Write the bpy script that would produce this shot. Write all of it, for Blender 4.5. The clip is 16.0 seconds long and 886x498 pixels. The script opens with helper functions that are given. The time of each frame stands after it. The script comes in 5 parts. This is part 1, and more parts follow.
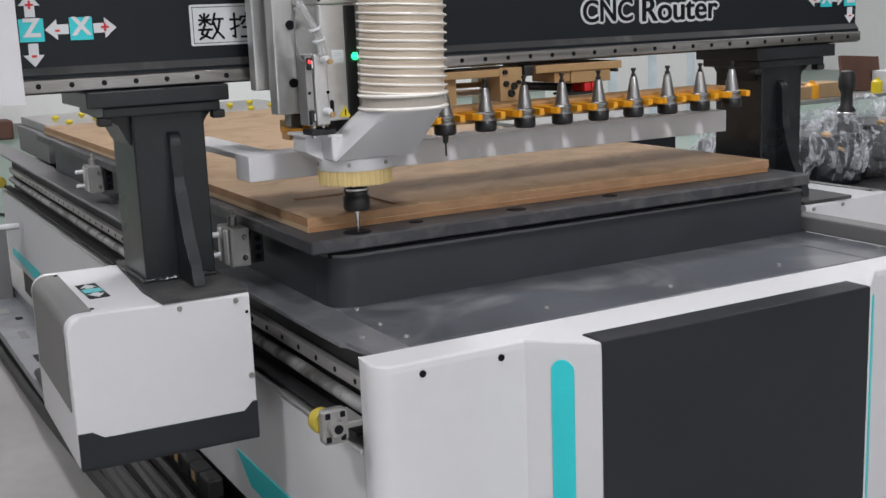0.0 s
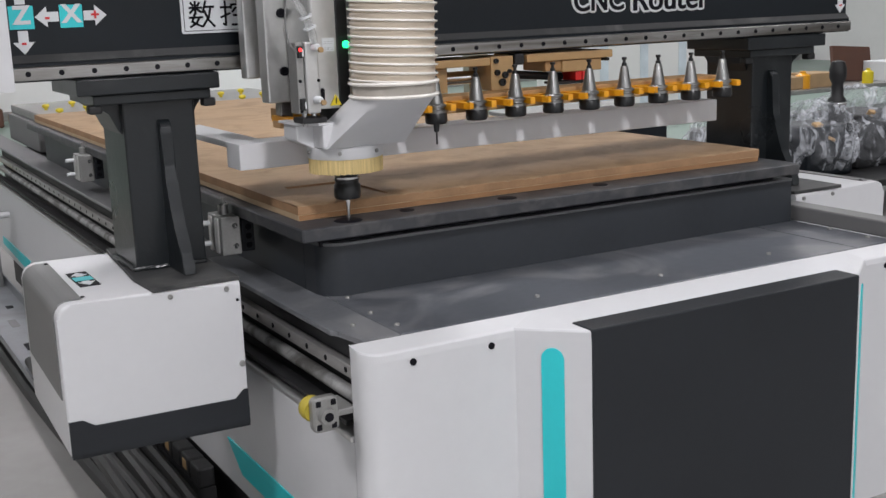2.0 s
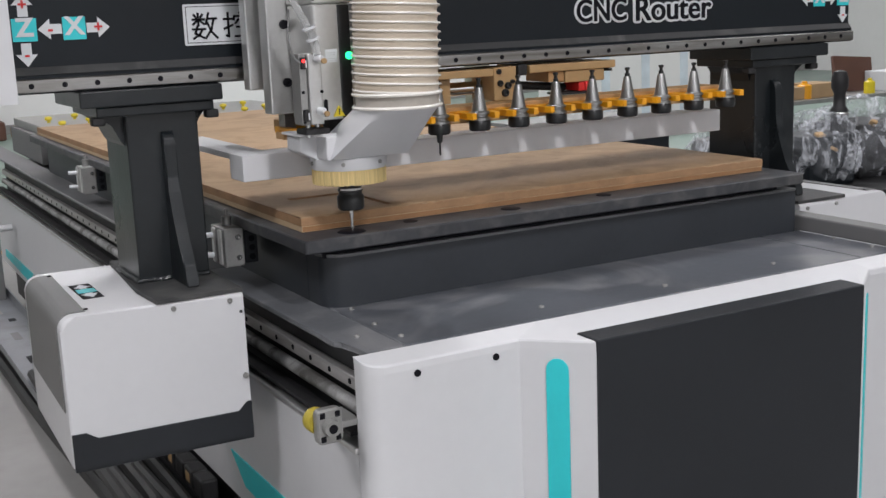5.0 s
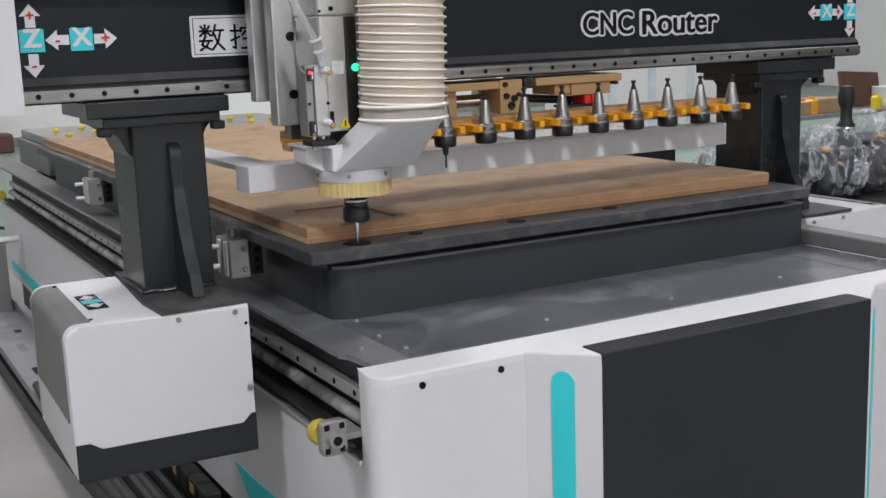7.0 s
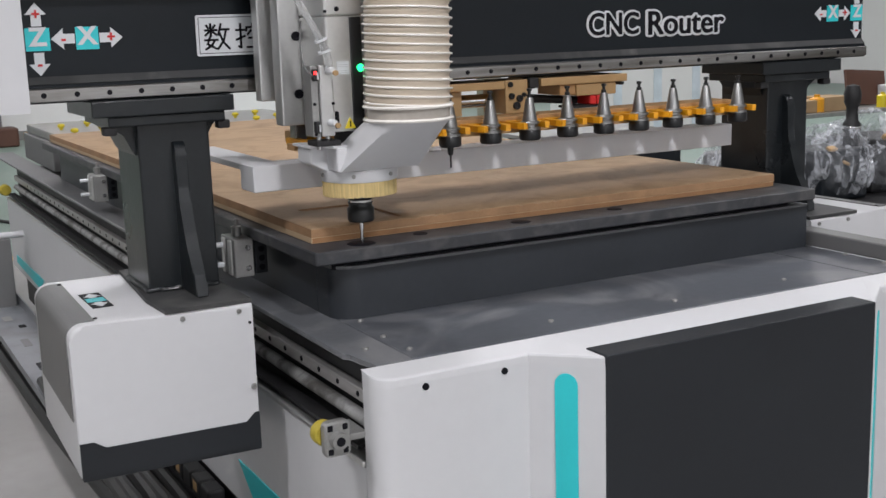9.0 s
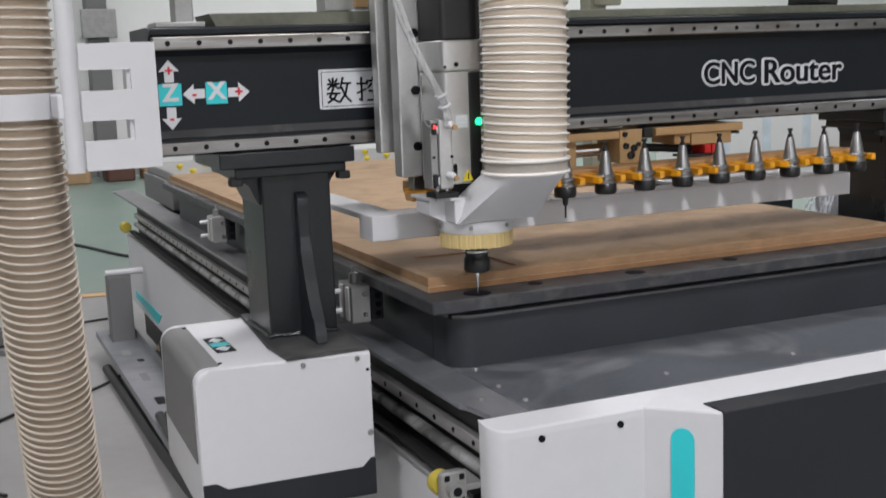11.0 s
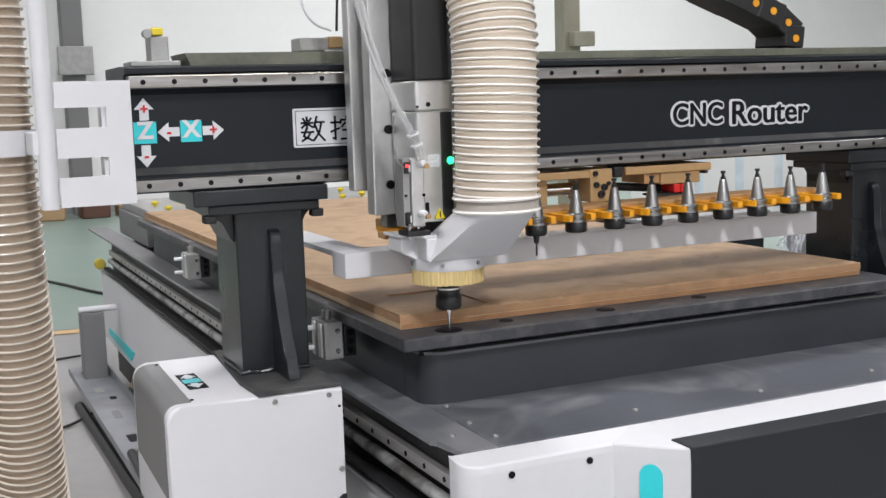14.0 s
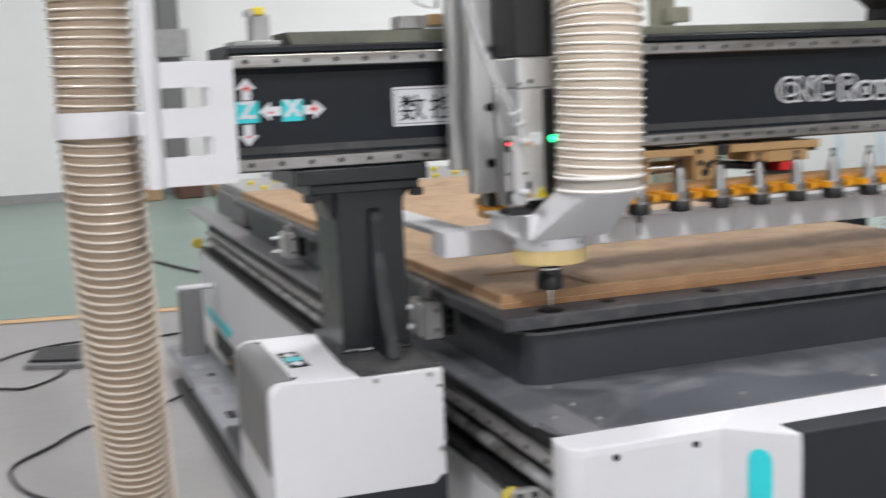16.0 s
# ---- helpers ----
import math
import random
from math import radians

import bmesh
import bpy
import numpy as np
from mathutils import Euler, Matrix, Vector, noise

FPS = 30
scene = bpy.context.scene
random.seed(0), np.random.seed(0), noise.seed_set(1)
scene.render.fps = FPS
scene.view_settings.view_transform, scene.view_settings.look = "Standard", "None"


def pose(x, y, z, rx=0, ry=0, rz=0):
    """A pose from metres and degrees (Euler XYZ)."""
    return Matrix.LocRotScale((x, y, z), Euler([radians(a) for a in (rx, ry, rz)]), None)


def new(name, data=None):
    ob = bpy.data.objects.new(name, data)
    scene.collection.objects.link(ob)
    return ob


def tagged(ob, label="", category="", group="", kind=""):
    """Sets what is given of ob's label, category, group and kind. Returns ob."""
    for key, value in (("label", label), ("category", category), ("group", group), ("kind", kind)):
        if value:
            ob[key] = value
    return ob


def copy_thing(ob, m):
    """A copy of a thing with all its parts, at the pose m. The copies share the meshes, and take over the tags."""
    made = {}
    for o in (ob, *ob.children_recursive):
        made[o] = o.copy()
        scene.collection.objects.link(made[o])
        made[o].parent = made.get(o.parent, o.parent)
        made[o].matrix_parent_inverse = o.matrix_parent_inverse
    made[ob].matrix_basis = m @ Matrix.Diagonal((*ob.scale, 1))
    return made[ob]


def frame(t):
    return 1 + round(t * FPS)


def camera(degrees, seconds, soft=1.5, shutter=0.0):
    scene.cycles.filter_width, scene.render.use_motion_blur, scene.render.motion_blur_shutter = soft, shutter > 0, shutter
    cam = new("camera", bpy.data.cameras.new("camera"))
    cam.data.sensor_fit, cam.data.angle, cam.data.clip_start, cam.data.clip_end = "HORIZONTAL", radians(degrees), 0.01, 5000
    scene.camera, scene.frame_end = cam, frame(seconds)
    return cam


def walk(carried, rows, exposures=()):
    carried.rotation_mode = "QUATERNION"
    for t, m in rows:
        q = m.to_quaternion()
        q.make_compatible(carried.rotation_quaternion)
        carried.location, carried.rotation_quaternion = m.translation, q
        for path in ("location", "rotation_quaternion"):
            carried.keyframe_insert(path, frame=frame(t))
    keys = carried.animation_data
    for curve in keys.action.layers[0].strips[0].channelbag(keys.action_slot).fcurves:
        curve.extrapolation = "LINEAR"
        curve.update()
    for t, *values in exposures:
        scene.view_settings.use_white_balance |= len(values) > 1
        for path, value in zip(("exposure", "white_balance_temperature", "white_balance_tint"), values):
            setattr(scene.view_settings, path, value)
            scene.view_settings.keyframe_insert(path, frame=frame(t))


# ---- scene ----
# Metres. x runs along the gantry, y along the bed away from the camera, z up. The floor is z = 0.
cam = camera(42.11, 16.0, soft=1.5, shutter=0.7)
walk(cam, [
    (0.0, pose(-0.500, -2.230, 1.263, 78.44, 2.23, -29.01)),
    (0.5, pose(-0.496, -2.230, 1.262, 78.11, 2.36, -29.09)),
    (1.0, pose(-0.495, -2.232, 1.261, 78.02, 2.14, -29.48)),
    (1.5, pose(-0.497, -2.233, 1.260, 77.92, 2.17, -29.48)),
    (2.0, pose(-0.500, -2.234, 1.261, 77.92, 2.08, -29.40)),
    (2.5, pose(-0.500, -2.236, 1.260, 78.01, 2.04, -29.29)),
    (3.0, pose(-0.500, -2.237, 1.259, 78.09, 2.29, -29.29)),
    (5.3, pose(-0.501, -2.228, 1.259, 78.69, 2.29, -29.38)),
    (5.5, pose(-0.499, -2.234, 1.262, 78.95, 2.27, -29.65)),
    (6.0, pose(-0.500, -2.232, 1.260, 79.16, 2.63, -29.37)),
    (6.5, pose(-0.499, -2.229, 1.259, 79.23, 2.33, -29.25)),
    (7.0, pose(-0.499, -2.227, 1.255, 79.20, 2.11, -29.00)),
    (7.5, pose(-0.495, -2.227, 1.259, 79.07, 2.21, -28.94)),
    (8.0, pose(-0.496, -2.224, 1.258, 79.15, 1.94, -29.04)),
    (8.2, pose(-0.495, -2.224, 1.256, 79.25, 1.89, -29.03)),
    (10.3, pose(-0.521, -2.228, 1.293, 78.15, 2.47, -25.29)),
    (10.5, pose(-0.527, -2.224, 1.296, 78.59, 2.48, -23.60)),
    (11.0, pose(-0.532, -2.233, 1.307, 80.73, 2.14, -23.68)),
    (11.5, pose(-0.533, -2.241, 1.306, 81.46, 2.02, -23.82)),
    (12.0, pose(-0.534, -2.244, 1.308, 82.14, 1.91, -23.87)),
    (12.5, pose(-0.533, -2.249, 1.309, 82.46, 1.88, -24.05)),
    (13.0, pose(-0.534, -2.253, 1.309, 82.50, 1.77, -24.15)),
    (13.5, pose(-0.530, -2.254, 1.309, 82.45, 1.85, -24.45)),
    (14.0, pose(-0.533, -2.258, 1.309, 82.58, 1.81, -24.81)),
    (14.5, pose(-0.533, -2.260, 1.309, 82.49, 1.91, -25.00)),
    (15.0, pose(-0.533, -2.255, 1.309, 82.28, 1.91, -24.95)),
    (15.5, pose(-0.540, -2.250, 1.307, 82.15, 1.71, -24.10)),
    (15.8, pose(-0.545, -2.242, 1.306, 81.98, 2.05, -22.88)),
    (16.0, pose(-0.548, -2.228, 1.306, 81.73, 2.34, -20.46)),
], exposures=[(0.0, -0.09), (8.2, -0.09), (10.4, -0.12), (11.2, -0.08), (12.6, 0.25), (16.0, 0.27)])

# ---- light ----
world = bpy.data.worlds.new("hall_sky")
scene.world = world
world.use_nodes = True
bg = world.node_tree.nodes["Background"]
sky = world.node_tree.nodes.new("ShaderNodeTexSky")
sky.sky_type, sky.sun_disc = "NISHITA", False
sky.sun_elevation, sky.sun_rotation = radians(40), radians(200)
world.node_tree.links.new(sky.outputs[0], bg.inputs[0])
bg.inputs[1].default_value = 0.1


def area_lamp(name, m, sx, sy, watts, colour=(0.985, 0.965, 1.0)):
    d = bpy.data.lights.new(name, "AREA")
    d.shape, d.size, d.size_y, d.energy, d.color = "RECTANGLE", sx, sy, watts, colour
    ob = new(name, d)
    ob.matrix_world = m
    return ob


# rows of lamps under the hall's ceiling, and fill light from unseen windows added behind the camera
LAMPS = [(0.0, -5.0, 315), (-3.0, -1.3, 135), (5.2, -1.5, 65), (-4.5, 2.0, 80), (6.8, 2.0, 60), (1.2, 1.1, 105), (-3.5, 5.4, 45), (5.5, 5.4, 55), (10.0, 3.9, 100),
         (1.0, 9.0, 95), (-3.5, 9.0, 90), (5.5, 9.0, 175), (10.0, 9.0, 200)]
for lx, ly, watts in LAMPS:
    area_lamp("ceiling_lamp_light", pose(lx, ly, 5.2), 0.4, 1.3, watts)
FILL_WINDOWS = (-6.0, -1.5, 3.0, 7.5)
for wx in FILL_WINDOWS:
    area_lamp("window_fill_light", pose(wx, -8.55, 2.9, 90, 0, 0), 3.4, 2.2, 40, (0.965, 0.96, 1.0))


# ---- materials ----
def mat(name, colour, rough=0.5, metal=0.0, vary=0.12, scale=6.0, bump=0.0, bscale=200.0, coat=0.0, spec=0.5, dirt=None, stretch=(1, 1, 1), dirt_amount=0.5, dirt_range=(0.5, 0.72), dirt_scale=0.6, dirt_swirl=1.2):
    """Painted, plastic or metal surface: two scales of colour noise, uneven gloss and a fine relief."""
    m = bpy.data.materials.new(name)
    m.use_nodes = True
    nt = m.node_tree
    b = nt.nodes["Principled BSDF"]
    b.inputs["Metallic"].default_value = metal
    b.inputs["Coat Weight"].default_value = coat
    b.inputs["Specular IOR Level"].default_value = spec
    tc = nt.nodes.new("ShaderNodeTexCoord")
    mp = nt.nodes.new("ShaderNodeMapping")
    mp.inputs["Scale"].default_value = stretch
    nt.links.new(tc.outputs["Object"], mp.inputs[0])
    n1 = nt.nodes.new("ShaderNodeTexNoise")
    n1.inputs["Scale"].default_value, n1.inputs["Detail"].default_value = scale, 6
    n2 = nt.nodes.new("ShaderNodeTexNoise")
    n2.inputs["Scale"].default_value, n2.inputs["Detail"].default_value = scale * 14, 3
    for n in (n1, n2):
        nt.links.new(mp.outputs[0], n.inputs["Vector"])
    add = nt.nodes.new("ShaderNodeMath")
    add.operation = "MULTIPLY_ADD"
    nt.links.new(n2.outputs["Fac"], add.inputs[0])
    add.inputs[1].default_value = 0.4
    nt.links.new(n1.outputs["Fac"], add.inputs[2])
    ramp = nt.nodes.new("ShaderNodeMapRange")
    ramp.inputs["From Min"].default_value, ramp.inputs["From Max"].default_value = 0.45, 0.95
    nt.links.new(add.outputs[0], ramp.inputs["Value"])
    mix = nt.nodes.new("ShaderNodeMix")
    mix.data_type = "RGBA"
    nt.links.new(ramp.outputs["Result"], mix.inputs["Factor"])
    lo = [c * (1 - vary) for c in colour]
    hi = [min(1, c * (1 + vary)) for c in colour]
    mix.inputs["A"].default_value, mix.inputs["B"].default_value = (*lo, 1), (*hi, 1)
    out = mix.outputs["Result"]
    if dirt:
        n3 = nt.nodes.new("ShaderNodeTexNoise")
        n3.inputs["Scale"].default_value, n3.inputs["Detail"].default_value, n3.inputs["Distortion"].default_value = scale * dirt_scale, 9, dirt_swirl
        nt.links.new(mp.outputs[0], n3.inputs["Vector"])
        r3 = nt.nodes.new("ShaderNodeMapRange")
        r3.inputs["From Min"].default_value, r3.inputs["From Max"].default_value = dirt_range
        r3.inputs["To Max"].default_value = dirt_amount
        nt.links.new(n3.outputs["Fac"], r3.inputs["Value"])
        m2 = nt.nodes.new("ShaderNodeMix")
        m2.data_type = "RGBA"
        nt.links.new(r3.outputs["Result"], m2.inputs["Factor"])
        nt.links.new(out, m2.inputs["A"])
        m2.inputs["B"].default_value = (*dirt, 1)
        out = m2.outputs["Result"]
    nt.links.new(out, b.inputs["Base Color"])
    rr = nt.nodes.new("ShaderNodeMapRange")
    rr.inputs["To Min"].default_value, rr.inputs["To Max"].default_value = max(0.02, rough - 0.08), min(1, rough + 0.08)
    nt.links.new(n1.outputs["Fac"], rr.inputs["Value"])
    nt.links.new(rr.outputs["Result"], b.inputs["Roughness"])
    if bump:
        nb = nt.nodes.new("ShaderNodeTexNoise")
        nb.inputs["Scale"].default_value, nb.inputs["Detail"].default_value = bscale, 3
        nt.links.new(mp.outputs[0], nb.inputs["Vector"])
        bp = nt.nodes.new("ShaderNodeBump")
        bp.inputs["Strength"].default_value, bp.inputs["Distance"].default_value = bump, 0.002
        nt.links.new(nb.outputs["Fac"], bp.inputs["Height"])
        nt.links.new(bp.outputs["Normal"], b.inputs["Normal"])
    return m


WHITE = mat("white_powder_coat", (0.62, 0.625, 0.64), 0.5, spec=0.3, vary=0.03, scale=3, bump=0.05, bscale=500)
BLACK = mat("charcoal_powder_coat", (0.0158, 0.0183, 0.0222), 0.5, spec=0.35, vary=0.12, scale=4, bump=0.1, bscale=600)
CHAR = mat("dark_grey_paint", (0.0072, 0.0102, 0.0138), 0.42, spec=0.27, vary=0.15, scale=5, bump=0.08, bscale=300)
SKIRT = mat("satin_grey_skirt", (0.030, 0.0345, 0.041), 0.42, spec=0.5, vary=0.15, scale=4, bump=0.06, bscale=300)
LIP = mat("skirt_edge_highlight", (0.15, 0.155, 0.16), 0.4, vary=0.2, scale=12)
DUSTY = mat("dusty_base_plate", (0.035, 0.036, 0.037), 0.6, vary=0.2, scale=10, bump=0.1, bscale=200, dirt=(0.11, 0.11, 0.105), dirt_amount=0.7)
COLUMN = mat("column_paint", (0.0100, 0.0128, 0.0150), 0.30, spec=0.5, vary=0.25, scale=7, bump=0.2, bscale=90, dirt=(0.04, 0.044, 0.046), dirt_amount=0.5, dirt_range=(0.52, 0.72))
DECK = mat("dusty_steel_deck", (0.092, 0.099, 0.113), 0.34, vary=0.25, scale=4, bump=0.04, bscale=300, dirt=(0.27, 0.27, 0.275), dirt_amount=0.7, dirt_range=(0.48, 0.70), dirt_scale=0.7, dirt_swirl=2.0)
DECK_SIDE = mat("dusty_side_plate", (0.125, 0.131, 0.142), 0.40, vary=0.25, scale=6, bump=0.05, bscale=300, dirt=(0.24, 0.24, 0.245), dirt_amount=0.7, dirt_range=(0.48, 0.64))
SIDE_RAIL = mat("side_rail_steel", (0.42, 0.41, 0.40), 0.42, metal=0.6, vary=0.15, scale=9, stretch=(3, 0.3, 3), dirt=(0.2, 0.18, 0.15), dirt_amount=0.6)
RACK_STEEL = mat("greased_rack_steel", (0.36, 0.36, 0.355), 0.5, metal=0.3, vary=0.3, scale=16, dirt=(0.07, 0.065, 0.055), dirt_amount=0.8, dirt_range=(0.46, 0.62))
TRAY = mat("galvanised_tray", (0.24, 0.25, 0.265), 0.5, metal=0.2, vary=0.15, scale=8, dirt=(0.14, 0.14, 0.14), dirt_amount=0.5)
DECK_FAR = mat("dust_covered_deck", (0.17, 0.172, 0.175), 0.5, vary=0.15, scale=4, bump=0.05, bscale=200, dirt=(0.27, 0.265, 0.26), dirt_amount=0.6)
PHENOLIC = mat("phenolic_table_top", (0.040, 0.042, 0.047), 0.5, vary=0.25, scale=6, bump=0.1, bscale=400, dirt=(0.14, 0.135, 0.13), dirt_amount=0.5, dirt_range=(0.46, 0.72), dirt_scale=2.5)
STEEL = mat("ground_rail_steel", (0.36, 0.355, 0.345), 0.30, metal=1, vary=0.18, scale=9, stretch=(0.3, 3, 3), dirt=(0.10, 0.08, 0.055), dirt_amount=0.6, dirt_range=(0.46, 0.64))
ALU = mat("brushed_aluminium", (0.62, 0.62, 0.61), 0.38, metal=0.85, vary=0.08, scale=8, bump=0.05, bscale=300)
CHROME = mat("chromed_steel", (0.7, 0.7, 0.7), 0.12, metal=1, vary=0.03)
SMOKE = mat("smoky_plastic", (0.40, 0.37, 0.33), 0.2, vary=0.1, scale=10)
TOOL = mat("tool_taper_steel", (0.33, 0.33, 0.325), 0.4, metal=1, vary=0.1, scale=30)
RUBBER = mat("black_rubber", (0.012, 0.012, 0.013), 0.55, vary=0.1, scale=20)
NUT = mat("black_oxide_nut", (0.012, 0.013, 0.014), 0.35, vary=0.2, scale=40)
TEAL = mat("teal_film", (0.03, 0.58, 0.62), 0.4, vary=0.04, scale=8)
YELLOW = mat("yellow_plastic", (0.75, 0.33, 0.01), 0.4, vary=0.06, scale=20)
BUFFER = mat("old_yellow_rubber", (0.45, 0.36, 0.04), 0.6, vary=0.15, scale=20)
KNOB = mat("yellow_knob", (0.7, 0.55, 0.02), 0.4, vary=0.06, scale=20)
WOOD = mat("plywood_plank", (0.42, 0.25, 0.11), 0.6, vary=0.15, scale=4, stretch=(0.3, 3, 3))
BRASS = mat("tan_plate", (0.40, 0.26, 0.12), 0.5, vary=0.1, scale=6)
CEIL = mat("grey_ceiling_sheet", (0.25, 0.255, 0.26), 0.6, vary=0.05, scale=0.8)
MDF = mat("mdf_face", (0.37, 0.25, 0.148), 0.72, spec=0.3, vary=0.12, scale=4, bump=0.1, bscale=300, dirt=(0.17, 0.10, 0.05), dirt_amount=0.5, dirt_range=(0.46, 0.70), dirt_scale=1.6, dirt_swirl=2.0)
MDF_EDGE = mat("mdf_edge", (0.36, 0.21, 0.11), 0.8, vary=0.2, scale=14, bump=0.25, bscale=200, dirt=(0.22, 0.13, 0.07))
PLY_EDGE = mat("board_edge", (0.33, 0.175, 0.08), 0.8, vary=0.2, scale=14, bump=0.25, bscale=200, dirt=(0.2, 0.1, 0.05))
PINE = mat("pale_board", (0.55, 0.40, 0.25), 0.75, vary=0.08, scale=4)
FLOORM = mat("concrete_floor", (0.30, 0.295, 0.285), 0.5, vary=0.1, scale=1.2, bump=0.05, bscale=60, dirt=(0.24, 0.23, 0.21), dirt_amount=0.5)
GREEN = mat("green_floor_paint", (0.20, 0.27, 0.23), 0.4, vary=0.1, scale=1.5, dirt=(0.27, 0.30, 0.27), dirt_amount=0.5)
ORANGE = mat("orange_floor_line", (0.55, 0.36, 0.18), 0.6, vary=0.1, scale=5)
WALLM = mat("white_wall_panel", (0.82, 0.82, 0.81), 0.6, vary=0.03, scale=0.8)
BRISTLE = mat("straw_bristle", (0.62, 0.48, 0.22), 0.8, vary=0.3, scale=8, stretch=(30, 30, 0.5))
GREY = mat("grey_cast_metal", (0.33, 0.33, 0.32), 0.45, metal=0.6, vary=0.15, scale=14, bump=0.1)
GREYP = mat("grey_panel", (0.16, 0.16, 0.16), 0.5, vary=0.05, scale=3)
HOSE_DUSTY = mat("dusty_hose_wall", (0.36, 0.285, 0.21), 0.3, vary=0.15, scale=6)
RIB_DUSTY = mat("dusty_hose_rib", (0.60, 0.54, 0.46), 0.25, vary=0.06, scale=8)
HOSE = mat("hose_wall", (0.60, 0.52, 0.42), 0.3, vary=0.08, scale=8)
GREENISH = mat("dusty_green_cover", (0.13, 0.135, 0.10), 0.5, vary=0.35, scale=5, dirt=(0.28, 0.28, 0.20), dirt_amount=0.7)
TAN = mat("tan_paint", (0.30, 0.29, 0.22), 0.5)
BROWN = mat("brown_board", (0.10, 0.045, 0.03), 0.6)
BLUE = mat("pale_blue_stripe", (0.66, 0.74, 0.80), 0.5)
CARDB = mat("cardboard", (0.36, 0.24, 0.13), 0.8)
RIB = mat("hose_rib", (0.86, 0.83, 0.78), 0.25, vary=0.04, scale=8)
CABLE = mat("cable_black", (0.02, 0.02, 0.02), 0.5)
RED = mat("red_plastic", (0.6, 0.02, 0.02), 0.4)
PAPER = mat("white_label", (0.66, 0.68, 0.70), 0.5, vary=0.02)
INK = mat("black_ink", (0.006, 0.006, 0.009), 0.6, spec=0.15)


def glow(name, colour, power):
    m = bpy.data.materials.new(name)
    m.use_nodes = True
    b = m.node_tree.nodes["Principled BSDF"]
    b.inputs["Base Color"].default_value = (*colour, 1)
    b.inputs["Emission Color"].default_value = (*colour, 1)
    b.inputs["Emission Strength"].default_value = power
    return m


def plastic_film(name):
    """Thin clear film: mostly see-through, milky along its creases, with a sharp gloss."""
    m = bpy.data.materials.new(name)
    m.use_nodes = True
    nt = m.node_tree
    b = nt.nodes["Principled BSDF"]
    b.inputs["Base Color"].default_value = (0.78, 0.81, 0.86, 1)
    b.inputs["Roughness"].default_value = 0.10
    tc = nt.nodes.new("ShaderNodeTexCoord")
    mp = nt.nodes.new("ShaderNodeMapping")
    mp.inputs["Scale"].default_value = (1.0, 1.0, 0.35)
    nt.links.new(tc.outputs["Object"], mp.inputs[0])
    n = nt.nodes.new("ShaderNodeTexNoise")
    n.inputs["Scale"].default_value, n.inputs["Detail"].default_value, n.inputs["Distortion"].default_value = 9, 5, 2.2
    nt.links.new(mp.outputs[0], n.inputs["Vector"])
    r = nt.nodes.new("ShaderNodeMapRange")
    r.inputs["From Min"].default_value, r.inputs["From Max"].default_value = 0.46, 0.72
    r.inputs["To Min"].default_value, r.inputs["To Max"].default_value = 0.10, 0.85
    nt.links.new(n.outputs["Fac"], r.inputs["Value"])
    nt.links.new(r.outputs["Result"], b.inputs["Alpha"])
    bp = nt.nodes.new("ShaderNodeBump")
    bp.inputs["Strength"].default_value, bp.inputs["Distance"].default_value = 1.0, 0.03
    nt.links.new(n.outputs["Fac"], bp.inputs["Height"])
    nt.links.new(bp.outputs["Normal"], b.inputs["Normal"])
    return m


def clear_plastic(name):
    m = bpy.data.materials.new(name)
    m.use_nodes = True
    b = m.node_tree.nodes["Principled BSDF"]
    b.inputs["Base Color"].default_value = (0.85, 0.86, 0.86, 1)
    b.inputs["Roughness"].default_value = 0.15
    b.inputs["Transmission Weight"].default_value = 0.75
    b.inputs["IOR"].default_value = 1.15
    return m


CLEAR = clear_plastic("clear_tube_plastic")
FILM = plastic_film("clear_wrapping_film")
GREEN_LED = glow("green_led", (0.02, 0.9, 0.25), 3)
RED_LED = glow("red_led", (1, 0.03, 0.03), 3)


# ---- building helpers ----
def part(name, bm, material, parent=None, label=""):
    """Link a bmesh as one mesh object, under a thing or a part if one is given."""
    bmesh.ops.recalc_face_normals(bm, faces=bm.faces)
    me = bpy.data.meshes.new(name)
    bm.to_mesh(me)
    bm.free()
    me.materials.append(material)
    if any(f.use_smooth for f in me.polygons):
        me.set_sharp_from_angle(angle=radians(42))
    ob = new(name, me)
    if parent:
        ob.parent = parent
    if label:
        ob["label"] = label
    return ob


def thing(name, label, category, at=(0, 0, 0), group="", kind=""):
    ob = new(name)
    ob.empty_display_size = 0.05
    ob.location = at
    return tagged(ob, label, category, group, kind)


def add_box(bm, x0, x1, y0, y1, z0, z1, bevel=0.0, seg=2, m=None):
    r = bmesh.ops.create_cube(bm, size=1)
    vs = r["verts"]
    for v in vs:
        v.co = Vector((x0 + (v.co.x + 0.5) * (x1 - x0), y0 + (v.co.y + 0.5) * (y1 - y0), z0 + (v.co.z + 0.5) * (z1 - z0)))
    if m is not None:
        bmesh.ops.transform(bm, matrix=m, verts=vs)
    if bevel:
        es = list({e for v in vs for e in v.link_edges})
        bmesh.ops.bevel(bm, geom=es, offset=bevel, segments=seg, affect="EDGES", profile=0.5)
    return bm


def smoothed(bm):
    for f in bm.faces:
        f.smooth = True
    return bm


def box(x0, x1, y0, y1, z0, z1, bevel=0.0, seg=2, m=None):
    return add_box(bmesh.new(), x0, x1, y0, y1, z0, z1, bevel, seg, m)


